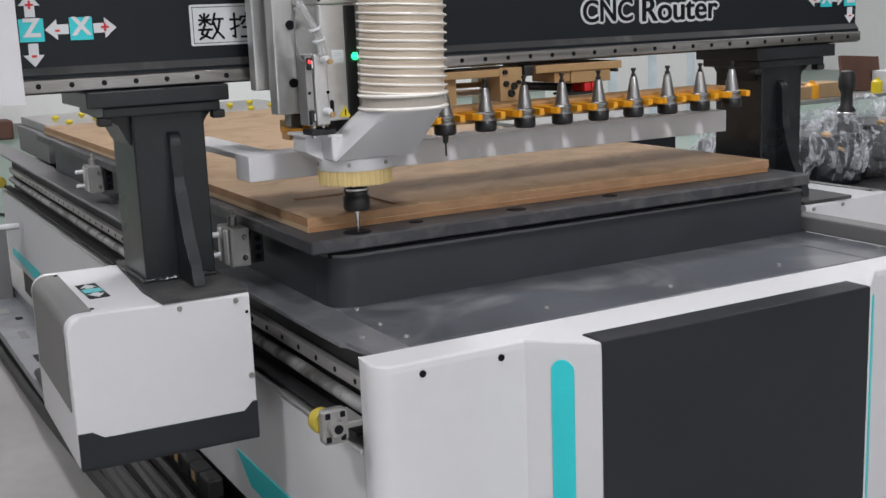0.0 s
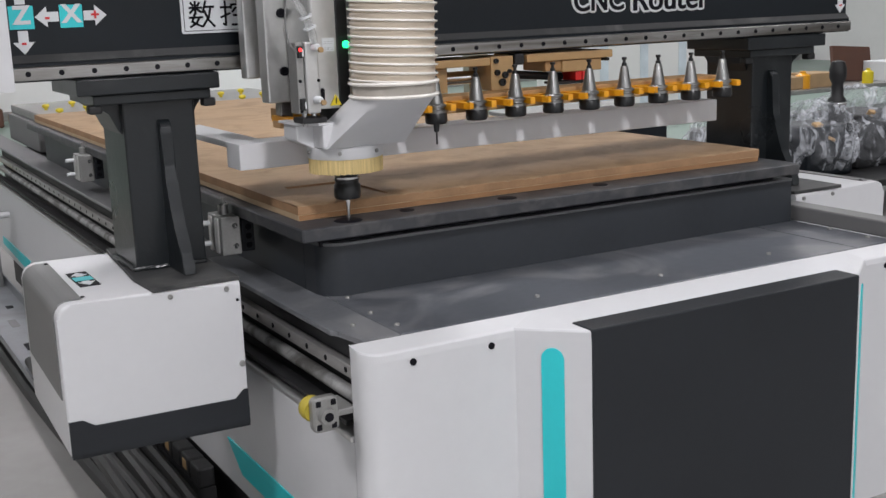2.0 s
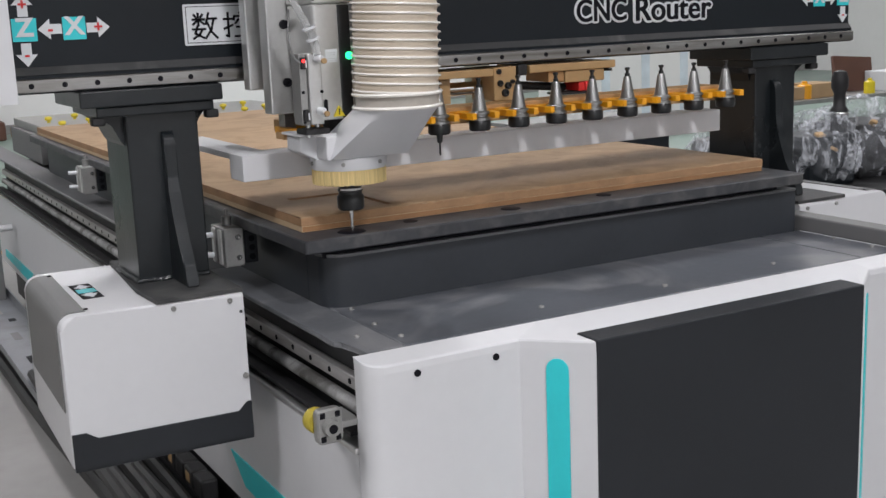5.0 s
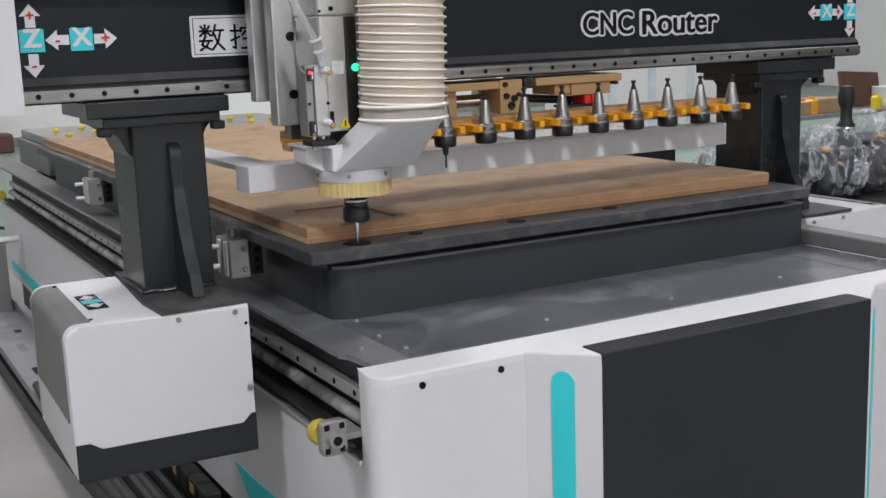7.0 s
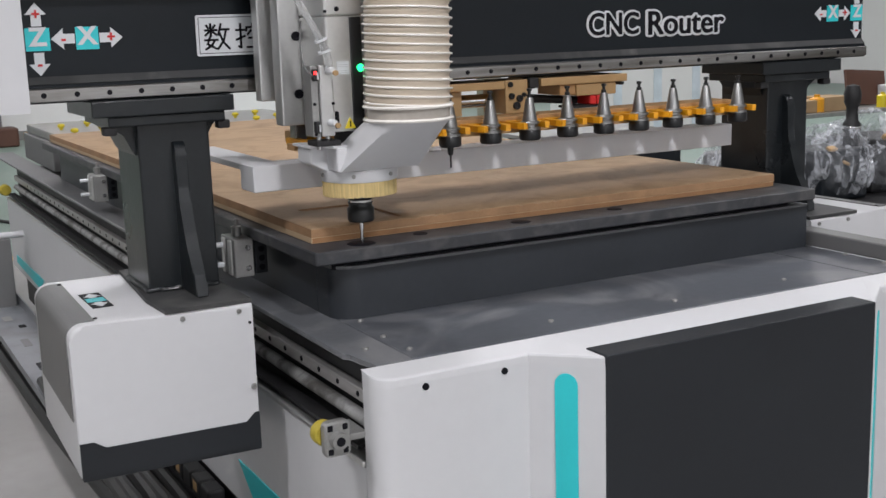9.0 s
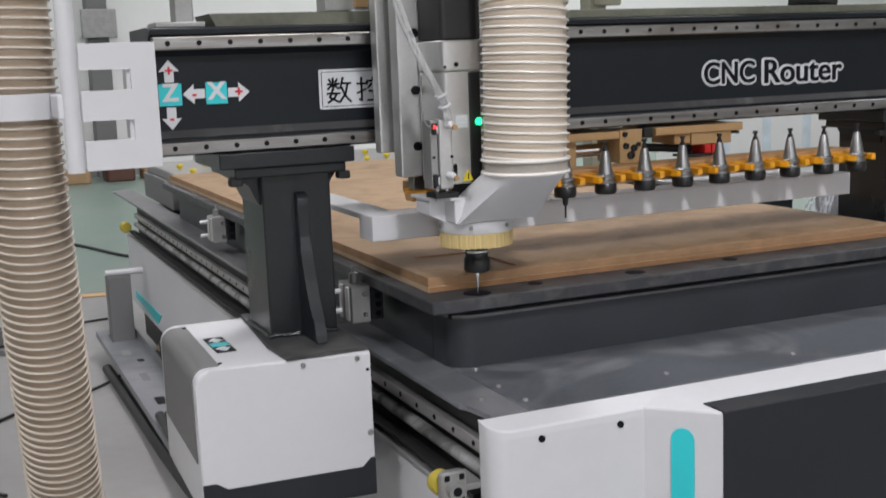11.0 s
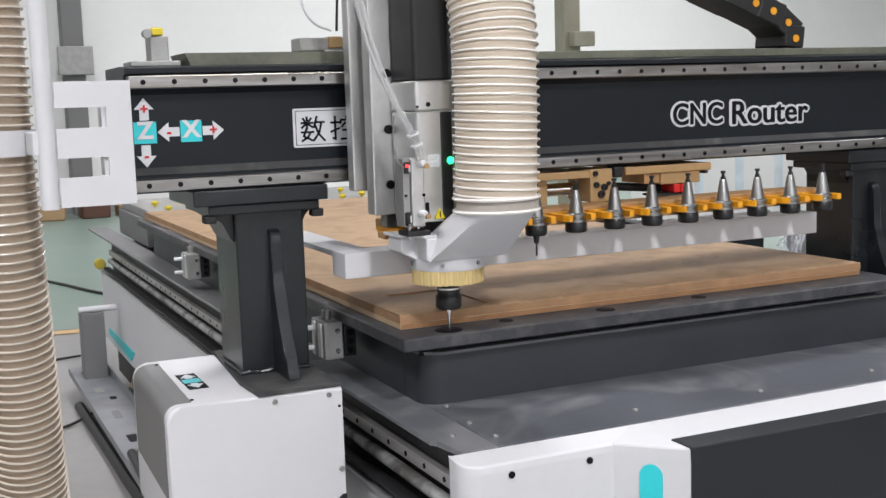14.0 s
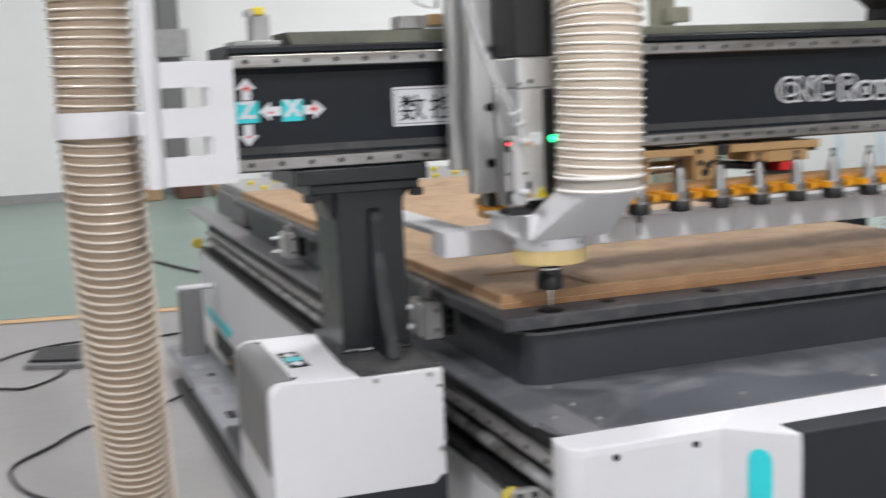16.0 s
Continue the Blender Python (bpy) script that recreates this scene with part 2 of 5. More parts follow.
def add_prism(bm, pts, axis, a, b):
    """Extrude a polygon of (u, v) points along axis x (u=y, v=z), y (u=x, v=z) or z (u=x, v=y) from a to b."""
    def at(u, v, w):
        return {"x": (w, u, v), "y": (u, w, v), "z": (u, v, w)}[axis]
    n = len(pts)
    lo = [bm.verts.new(at(u, v, a)) for u, v in pts]
    hi = [bm.verts.new(at(u, v, b)) for u, v in pts]
    bm.faces.new(lo)
    bm.faces.new(hi[::-1])
    for i in range(n):
        bm.faces.new((lo[i], hi[i], hi[(i + 1) % n], lo[(i + 1) % n]))
    return bm


def prism(pts, axis, a, b, bevel=0.0, seg=2):
    bm = add_prism(bmesh.new(), pts, axis, a, b)
    if bevel:
        bmesh.ops.bevel(bm, geom=list(bm.edges), offset=bevel, segments=seg, affect="EDGES", profile=0.5)
    return bm


def rounded(x0, x1, y0, y1, r, n=6, corners=(1, 1, 1, 1)):
    """Outline of a rectangle; corners bl, br, tr, tl rounded or not."""
    pts = []
    for k, (cx, cy, a0) in enumerate(((x0 + r, y0 + r, 180), (x1 - r, y0 + r, 270), (x1 - r, y1 - r, 0), (x0 + r, y1 - r, 90))):
        if corners[k]:
            for i in range(n + 1):
                a = radians(a0 + 90 * i / n)
                pts.append((cx + r * math.cos(a), cy + r * math.sin(a)))
        else:
            pts.append(((x0, y0), (x1, y0), (x1, y1), (x0, y1))[k])
    return pts


def add_lathe(bm, prof, m=None, seg=24):
    """Turn a profile of (radius, height) round z, then place it by m."""
    m = m or Matrix()
    rings = []
    for r, h in prof:
        if r < 1e-6:
            rings.append([bm.verts.new(m @ Vector((0, 0, h)))])
        else:
            rings.append([bm.verts.new(m @ Vector((r * math.cos(2 * math.pi * i / seg), r * math.sin(2 * math.pi * i / seg), h))) for i in range(seg)])
    for a, b in zip(rings, rings[1:]):
        for i in range(seg):
            j = (i + 1) % seg
            if len(a) == 1 and len(b) == 1:
                continue
            if len(a) == 1:
                bm.faces.new((a[0], b[i], b[j]))
            elif len(b) == 1:
                bm.faces.new((a[i], a[j], b[0]))
            else:
                bm.faces.new((a[i], a[j], b[j], b[i]))
    for f in bm.faces:
        f.smooth = True
    return bm


def lathe(prof, m=None, seg=24):
    return add_lathe(bmesh.new(), prof, m, seg)


def smooth_path(pts, n=10):
    """Points of a Catmull-Rom curve through pts."""
    ps = [Vector(q) for q in pts]
    ps = [2 * ps[0] - ps[1]] + ps + [2 * ps[-1] - ps[-2]]
    out = []
    for i in range(1, len(ps) - 2):
        p0, p1, p2, p3 = ps[i - 1:i + 3]
        for k in range(n):
            t = k / n
            out.append(0.5 * (2 * p1 + (p2 - p0) * t + (2 * p0 - 5 * p1 + 4 * p2 - p3) * t * t + (3 * p1 - p0 - 3 * p2 + p3) * t ** 3))
    out.append(ps[-2])
    return out


def add_tube(bm, path, radius, seg=10, cap=True):
    """A round tube along path; radius is a number or one number a point."""
    rad = radius if isinstance(radius, (list, tuple)) else [radius] * len(path)
    rings, ref = [], None
    for i, q in enumerate(path):
        d = (path[min(i + 1, len(path) - 1)] - path[max(i - 1, 0)]).normalized()
        if ref is None:
            ref = Vector((1, 0, 0)) if abs(d.x) < 0.8 else Vector((0, 1, 0))
        u = (ref - d * ref.dot(d)).normalized()
        ref, w = u, d.cross(u)
        rings.append([bm.verts.new(q + rad[i] * (math.cos(2 * math.pi * k / seg) * u + math.sin(2 * math.pi * k / seg) * w)) for k in range(seg)])
    for a, b in zip(rings, rings[1:]):
        for k in range(seg):
            bm.faces.new((a[k], a[(k + 1) % seg], b[(k + 1) % seg], b[k])).smooth = True
    if cap:
        bm.faces.new(rings[0][::-1])
        bm.faces.new(rings[-1])
    return bm


def tube(path, radius, seg=10, cap=True):
    return add_tube(bmesh.new(), path, radius, seg, cap)


def bolt(at, radius, height, direction="z"):
    """A socket-head screw, head outwards along direction."""
    turn = {"z": pose(0, 0, 0), "-y": pose(0, 0, 0, 90), "-x": pose(0, 0, 0, 0, -90)}[direction]
    return lathe([(0, height * 0.5), (radius * 0.5, height * 0.5), (radius * 0.55, height), (radius * 0.9, height), (radius, height * 0.85), (radius, 0), (0, 0)],
                 Matrix.Translation(at) @ turn, 12)


# ---- hall ----
floor = part("floor", box(-14, 16, -9, 13.4, -0.2, 0.0), FLOORM)
tagged(floor, "pale grey worn concrete workshop floor", "floor", kind="structure")
green = part("floor_paint_zone", prism([(-13.7, 6.97), (0.0, 4.92), (13.7, 2.865), (15.7, 2.565), (15.7, 13.05), (-13.7, 13.05)], "z", 0.004, 0.006), GREEN)
tagged(green, "grey-green painted zone of the workshop floor", "floor", kind="structure")
line = part("floor_line", prism([(-13.7, 6.845), (15.7, 2.435), (15.7, 2.555), (-13.7, 6.965)], "z", 0.004, 0.006), ORANGE)
tagged(line, "faded orange line painted on the concrete floor", "floor line", kind="structure")
for nm, b in (("wall_north", (-14, 16, 13.1, 13.4, 0, 6)), ("wall_south", (-14, 16, -9, -8.8, 0, 6)), ("wall_west", (-14, -13.8, -8.8, 13.1, 0, 6)), ("wall_east", (15.8, 16, -8.8, 13.1, 0, 6))):
    tagged(part(nm, box(*b), WALLM), "plain white sandwich-panel wall of the workshop", "wall", kind="structure")
tagged(part("ceiling", box(-14, 16, -9, 13.4, 6, 6.2), CEIL), "plain grey sheet-metal workshop ceiling", "ceiling", kind="structure")
tagged(part("baseboard", box(-13.8, 15.8, 13.06, 13.1, 0, 0.12), GREY), "grey strip along the foot of the wall", "baseboard", kind="structure")


# ---- machine base ----
CX = 0.948          # middle of the bed


def mx(x):
    return 2 * CX - x


base = thing("router_bed", "white and charcoal steel router bed on the concrete floor", "router bed", (CX, 1.3, 0))


def bpart(name, bm, material, parent=base, label=""):
    """A part given in world coordinates, under a thing that is not at the origin."""
    top = parent
    off = Vector((0, 0, 0))
    while top:
        off += top.location
        top = top.parent
    bmesh.ops.translate(bm, vec=-off, verts=bm.verts)
    return part(name, bm, material, parent, label)


bpart("core", box(0.332, mx(0.332), -0.47, 3.55, 0.2, 0.66), BLACK)
for lx in (0.4, mx(0.48)):
    for ly in (-0.35, 0.9, 2.1, 3.3):
        bpart("leg", box(lx, lx + 0.08, ly, ly + 0.08, 0.0, 0.2, 0.004), BLACK)
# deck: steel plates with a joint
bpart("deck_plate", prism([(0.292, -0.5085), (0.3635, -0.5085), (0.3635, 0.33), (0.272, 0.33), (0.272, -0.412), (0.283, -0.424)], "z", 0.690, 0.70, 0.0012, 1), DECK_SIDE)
bpart("deck_plate", box(0.272, 0.3715, 0.332, 3.95, 0.690, 0.70, 0.002, 1), DECK_FAR)
bpart("deck_plate", box(0.3655, mx(0.40), -0.5085, -0.05, 0.690, 0.70, 0.002, 1), DECK)
bpart("deck_plate", box(mx(0.40) + 0.002, mx(0.272), -0.5085, 3.75, 0.690, 0.70, 0.002, 1), DECK)
bpart("edge_rail", box(1.6245, 1.68, -0.50, 3.7, 0.70, 0.738, 0.004), GREYP)
for bx, by in ((0.395, -0.222), (0.382, -0.352), (0.319, -0.41), (0.385, -0.454), (0.697, -0.439), (0.992, -0.45), (1.303, -0.439), (1.607, -0.331), (1.60, -0.45)):
    bpart("deck_screw", bolt((bx, by, 0.70), 0.0055, 0.004), GREY)

# front: one folded white panel, rounded at its left and right ends
YE, YF, YD, YW = -0.513, -0.571, -0.686, -0.627


def front_outline():
    left = [(0.264, YE)]
    for i in range(13):
        a = radians(180 + 90 * i / 12)
        left.append((0.302 + 0.038 * math.cos(a), YF + 0.038 + 0.038 * math.sin(a)))
    left += [(0.560, YF), (0.642, YD)]
    right = [(1.302, YD), (1.455, YF)] + [(1.940 - x, y) for x, y in left[:-2]][::-1]
    return left + right


outline = front_outline()
fp = bpart("front_panel", smoothed(prism(outline, "z", 0.13, 0.676)), WHITE)


def lip_height(y):
    """Height of the panel's top edge: it dips along the flat stretch and rises again to the door."""
    return 0.6985 - 0.008 * max(0.0, 1 - abs(y - YF) / 0.058)


top = bmesh.new()
cols = [[top.verts.new((x, y, 0.676)), top.verts.new((x, y + 0.0015, lip_height(y) - 0.003)), top.verts.new((x, y + 0.005, lip_height(y))), top.verts.new((min(max(x, 0.268), 1.676), YE + 0.0005, 0.6988))] for x, y in outline]
for a, b in zip(cols, cols[1:]):
    for k in range(3):
        if (a[k].co - b[k].co).length > 1e-5:
            top.faces.new((a[k], b[k], b[k + 1], a[k + 1]))
bpart("panel_top", top, WHITE, fp)
bpart("black_door", box(0.643, 1.300, YD - 0.004, YW, 0.10, 0.7015, 0.003), BLACK, label="charcoal sheet-metal door")
for hx in (0.354, 0.510):
    bpart("hole", lathe([(0, 0.002), (0.0062, 0.002), (0.0062, -0.003), (0, -0.003)], pose(hx, YF - 0.0005, 0.668, 90), 18), INK)
for hx in (1.47, 1.54):
    bpart("hole", lathe([(0, 0.002), (0.0062, 0.002), (0.0062, -0.003), (0, -0.003)], pose(hx + 0.048, YF - 0.0005, 0.668, 90), 18), INK)


def stripe(width, low, high):
    pts = [(-width / 2, low), (width / 2, low)]
    for i in range(13):
        a = radians(180 * i / 12)
        pts.append((width / 2 * math.cos(a), high - width / 2 + width / 2 * math.sin(a)))
    return pts


def slant(bm, x0, y0, x1, y1, mid):
    """Move a mesh from the plane y = 0 on to the slanting face from (x0, y0) to (x1, y1)."""
    ang = math.atan2(y1 - y0, x1 - x0)
    m = Matrix.Translation((x0 + (x1 - x0) * mid, y0 + (y1 - y0) * mid, 0)) @ Matrix.Rotation(ang, 4, "Z")
    bmesh.ops.transform(bm, matrix=m, verts=bm.verts)
    return bm


bpart("teal_stripe", slant(prism(stripe(0.042, 0.15, 0.662), "y", -0.0025, 0.002), 0.560, YF, 0.642, YD, 0.50), TEAL, label="teal rounded stripe")
bpart("teal_stripe", slant(prism(stripe(0.042, 0.15, 0.662), "y", -0.0025, 0.002), 1.302, YD, 1.455, YF, 0.45), TEAL, label="teal rounded stripe")

# sides: white panel with a teal flash, rail, rack, dark channel
for s, f in ((0, lambda x: x), (1, mx)):
    def sbox(x0, x1, *r, **k):
        a, b = sorted((f(x0), f(x1)))
        return box(a, b, *r, **k)
    bpart("side_panel", sbox(0.264, 0.280, YE + 0.002, 3.52, 0.20, 0.522), WHITE)
    bpart("side_panel_lip", sbox(0.258, 0.30, YE + 0.002, 3.50, 0.5225, 0.534, bevel=0.003), ALU)
    bpart("side_channel", sbox(0.3185, 0.331, YE + 0.01, 3.5, 0.50, 0.689), RUBBER)
    rail = bpart("linear_rail", sbox(0.300, 0.318, -0.44, 3.48, 0.609, 0.634, bevel=0.002), SIDE_RAIL)
    if s == 0:
        for i in range(40):
            bpart("rail_hole", lathe([(0, 0.001), (0.0055, 0.001), (0.0055, -0.004), (0, -0.004)], pose(f(0.2998), -0.41 + 0.09 * i, 0.6215, 0, -90), 10), INK, rail)
    bpart("gear_rack", tube([Vector((f(0.303), -0.48, 0.580)), Vector((f(0.303), 3.46, 0.580))], 0.013, 12), RACK_STEEL)
    bpart("rack_cover", sbox(0.265, 0.295, -0.48, 3.46, 0.545, 0.553), RUBBER)
    bpart("base_skirt", sbox(0.30, 0.32, -0.2, 3.4, 0.05, 0.20), RUBBER)
bpart("teal_flash", prism([(0.197, 0.306), (-0.40, 0.304), (-0.40, 0.240), (0.108, 0.243)], "x", 0.2615, 0.266), TEAL, label="teal painted flash")
bpart("teal_flash", prism([(3.37, 0.273), (2.675, 0.276), (2.778, 0.221), (3.382, 0.237)], "x", 0.2615, 0.266), TEAL, label="teal painted flash")
# front end stop with yellow rubber buffer
stop = bpart("end_stop", prism(rounded(0.182, 0.229, 0.563, 0.624, 0.009, 4), "y", -0.535, -0.515, 0.003, 1), GREY, label="cast metal bracket")
bpart("stop_web", box(0.21, 0.268, -0.515, -0.44, 0.578, 0.590, 0.002), GREY, stop)
bpart("stop_boss", lathe([(0.008, 0.014), (0.014, 0.014), (0.016, 0.0), (0.008, 0)], pose(0.205, -0.534, 0.593, 90), 18), GREY, stop)
bpart("stop_recess", lathe([(0, 0.0145), (0.008, 0.0145), (0.008, 0), (0, 0)], pose(0.205, -0.5345, 0.593, 90), 18), INK, stop)
for sx, sz in ((0.192, 0.614), (0.219, 0.614), (0.192, 0.573), (0.219, 0.573)):
    bpart("stop_pocket", box(sx - 0.005, sx + 0.005, -0.5365, -0.53, sz - 0.0055, sz + 0.0055, 0.002), INK, stop)
bpart("rubber_buffer", lathe([(0, 0), (0.019, 0), (0.0215, 0.005), (0.0215, 0.022), (0.018, 0.027), (0, 0.027)], pose(0.194, -0.514, 0.597, -90), 24), BUFFER, stop, "yellow rubber buffer")
bpart("rubber_buffer", lathe([(0, 0), (0.022, 0), (0.026, 0.006), (0.026, 0.04), (0.022, 0.046), (0, 0.046)], pose(0.25, 3.47, 0.572, 90), 24), BUFFER, base, "yellow rubber buffer")

# ---- work table ----
table = thing("work_table", "dark grey vacuum work table on the machine bed", "work table", (CX, 1.3, 0.70))
XL, XR, YP = 0.301, 1.600, -0.242
bpart("table_skirt", smoothed(prism(rounded(0.358, XR + 0.012, YP + 0.04, -0.10, 0.05, 14, (1, 0, 0, 0)), "z", 0.70, 0.8013)), SKIRT, table)
bpart("table_side", box(0.3584, XR, -0.0975, 2.6, 0.70, 0.802), SKIRT, table)
bpart("table_core", box(0.375, XR - 0.01, -0.099, 2.6, 0.802, 0.8235), RUBBER, table)
bpart("table_top", prism(rounded(XL, XR, YP, 2.64, 0.006, 2), "z", 0.824, 0.85, 0.0025, 1), PHENOLIC, table)
bpart("support_strip", box(XL + 0.06, XR - 0.03, YP + 0.06, 2.6, 0.80, 0.824), INK, table)
# first disc paints the tool's shadow below the cutter, the others are suction ports
for px, py, pr in ((0.415, -0.200, 1.3), (0.557, -0.178, 0.7), (0.791, -0.19, 1.0), (1.044, -0.18, 0.8)):
    bpart("port_and_shadow_disc", lathe([(0, 0.0015), (0.02 * pr, 0.0015), (0.022 * pr, 0), (0, 0)], pose(px, py, 0.85), 20), INK, table)
# lip in a paler grey than the skirt: the edge's highlight put into its colour
bpart("skirt_lip", prism(rounded(0.3565, XR + 0.0135, YP + 0.0385, -0.098, 0.0515, 14, (1, 0, 0, 0)), "z", 0.8015, 0.8075, 0.0015, 1), LIP, table, "skirt edge with its highlight painted pale")
bpart("end_block", box(0.38, 1.52, 2.86, 3.6, 0.70, 0.82, 0.004), GREYP, table)
plate = bpart("valve_plate", box(0.40, 1.60, 2.68, 3.62, 0.82, 0.858, 0.004), GREY, table, "grey plate with yellow valve knobs")
for ix in range(9):
    for iy in range(2):
        kx, ky = 0.47 + 0.135 * ix, 2.82 + 0.30 * iy + (0.10 if ix % 2 else 0.0)
        bpart("valve_knob", lathe([(0, 0), (0.008, 0), (0.007, 0.008), (0.014, 0.011), (0.017, 0.018), (0.014, 0.025), (0, 0.028)], pose(kx, ky, 0.858), 16), KNOB, plate, "yellow knob")

# boards on the table
lower = part("mdf_board", box(0, 1.22, 0, 2.78, 0, 0.012, 0.001, 1), PINE)
lower.location = (0.332, -0.149, 0.8505)
tagged(lower, "thin pale spoil board lying on the work table", "board")


def worn_sheet(lx, ly, h, pocket, depth):
    """A sheet with a chipped front edge and a shallow milled pocket (x0, x1, y0, y1)."""
    bm = bmesh.new()
    rng = random.Random(5)
    px0, px1, py0, py1 = pocket

    def quad(*pts):
        bm.faces.new([bm.verts.new(q) for q in pts])
    n = 110
    chip, drop, wear = [], [], 0.0
    for i in range(n + 1):
        wear = 0.7 * wear + 0.3 * rng.uniform(-1, 1)
        bite = rng.uniform(0.002, 0.006) if rng.random() < 0.14 else 0.0
        chip.append(0.0015 + 0.0022 * (1 + wear) + bite)
        drop.append(h - 0.0004 - 0.0012 * (1 + wear) - bite * 0.5)
    for i in range(n):
        u, v = lx * i / n, lx * (i + 1) / n
        quad((u, 0, 0), (v, 0, 0), (v, 0.0004, drop[i + 1]), (u, 0.0004, drop[i]))
        quad((u, 0.0004, drop[i]), (v, 0.0004, drop[i + 1]), (v, chip[i + 1], h), (u, chip[i], h))
        quad((u, chip[i], h), (v, chip[i + 1], h), (v, py0, h), (u, py0, h))
    quad((0, py0, h), (px0, py0, h), (px0, py1, h), (0, py1, h))
    quad((px1, py0, h), (lx, py0, h), (lx, py1, h), (px1, py1, h))
    quad((0, py1, h), (lx, py1, h), (lx, ly, h), (0, ly, h))
    d = h - depth
    quad((px0, py0, d), (px1, py0, d), (px1, py1, d), (px0, py1, d))
    quad((px1, py0, d), (px1, py0, h), (px1, py1, h), (px1, py1, d))
    quad((px0, py1, d), (px1, py1, d), (px1, py1, h), (px0, py1, h))
    quad((px0, py0, d), (px0, py1, d), (px0, py1, h), (px0, py0, h))
    quad((px0, py0, d), (px0, py0, h), (px1, py0, h), (px1, py0, d))
    quad((0, 0, 0), (0, 0, drop[0]), (0, py1, h), (0, py1, 0))
    quad((0, py1, 0), (0, py1, h), (0, ly, h), (0, ly, 0))
    quad((lx, 0, 0), (lx, ly, 0), (lx, ly, h), (lx, 0, drop[n]))
    quad((0, ly, 0), (0, ly, h), (lx, ly, h), (lx, ly, 0))
    quad((0, 0, 0), (0, ly, 0), (lx, ly, 0), (lx, 0, 0))
    bmesh.ops.remove_doubles(bm, verts=bm.verts, dist=1e-5)
    return bm


upper = part("mdf_board", worn_sheet(1.222, 2.77, 0.018, (0.070, 0.216, 0.030, 0.25), 0.004), MDF)
upper.data.materials.append(MDF_EDGE)
lower.data.materials.append(PLY_EDGE)
for bd in (upper, lower):
    for pl in bd.data.polygons:
        if abs(pl.normal.z) < 0.5 and not (bd is lower and pl.normal.x < -0.5):
            pl.material_index = 1
upper.location = (0.3315, -0.1493, 0.8626)

tagged(upper, "brown fibreboard sheet with chipped edge and milled pocket on another", "board")


# unseen windows, added to go with the fill light on the front faces
for wx in FILL_WINDOWS:
    win = thing("window", "unseen window added in the white workshop wall for front light", "window", (wx, -8.78, 1.8), kind="structure")
    part("window_frame", box(-1.8, 1.8, 0.0, 0.06, 0.0, 0.06), WHITE, win)
    part("window_frame", box(-1.8, 1.8, 0.0, 0.06, 2.34, 2.4), WHITE, win)
    for k in range(4):
        part("window_post", box(-1.8 + 1.18 * k, -1.74 + 1.18 * k, 0.0, 0.06, 0.06, 2.34), WHITE, win)
    for k in range(3):
        part("pane", box(-1.74 + 1.18 * k, -0.62 + 1.18 * k, 0.01, 0.02, 0.06, 2.34), PAPER, win)

# ---- gantry ----
gantry = thing("gantry", "charcoal steel gantry with ground rails, spanning the work table", "gantry", (CX, 0.1, 0.75))


def gpart(name, bm, material, parent=gantry, label=""):
    return bpart(name, bm, material, parent, label)


beam_profile = [(0.022, 1.144), (0.022, 1.178), (0.034, 1.192), (0.034, 1.335), (0.022, 1.348), (0.022, 1.373), (0.008, 1.376), (0.008, 1.386), (0.05, 1.391), (0.24, 1.391), (0.24, 1.144)]
beam = gpart("beam", prism(beam_profile, "x", -0.152, 2.045), CHAR)
for z in (1.16, 1.359):
    rail = gpart("linear_rail", box(-0.148, 2.03, 0.0, 0.0225, z - 0.0125, z + 0.0125, 0.002, 1), STEEL, label="ground steel guide rail")
    for i in range(-2, 34):
        gpart("rail_hole", lathe([(0, 0.001), (0.0052, 0.001), (0.0052, -0.003), (0, -0.003)], pose(0.06 * i, 0.0, z, 90), 12), INK, rail)
# sloping strip in a paler grey than the beam
gpart("ledge", prism([(0.0205, 1.1795), (0.0330, 1.1935), (0.0338, 1.1915), (0.0225, 1.1785)], "x", -0.151, 2.044), DUSTY, beam, "paler sloping ledge")
gpart("top_cover", prism([(-0.012, 1.3915), (0.72, 1.3915), (0.72, 1.416), (-0.024, 1.416)], "y", 0.06, 0.20), GREENISH, label="dusty grey cover strip")
gpart("top_cover", box(0.74, 2.04, 0.06, 0.20, 1.3915, 1.410, 0.002), GREENISH, label="dusty grey cover strip")


def flare(bm, f):
    """The covers widen a little towards the front on their outer side."""
    for v in bm.verts:
        x = f(v.co.x)
        if x < 0:
            v.co.x = f(x - 0.011 * min(1.0, max(0.0, (0.301 - v.co.y) / 0.443)) * min(1.0, -x / 0.06))
        if v.co.y < 0.05:
            v.co.y += set_back(x) * min(1.0, (0.05 - v.co.y) / 0.19)
    return bm


def set_back(x):
    """The front of the covers slants: its outer end stands a little further back."""
    return 0.014 * max(0.0, 0.204 - x) / 0.333


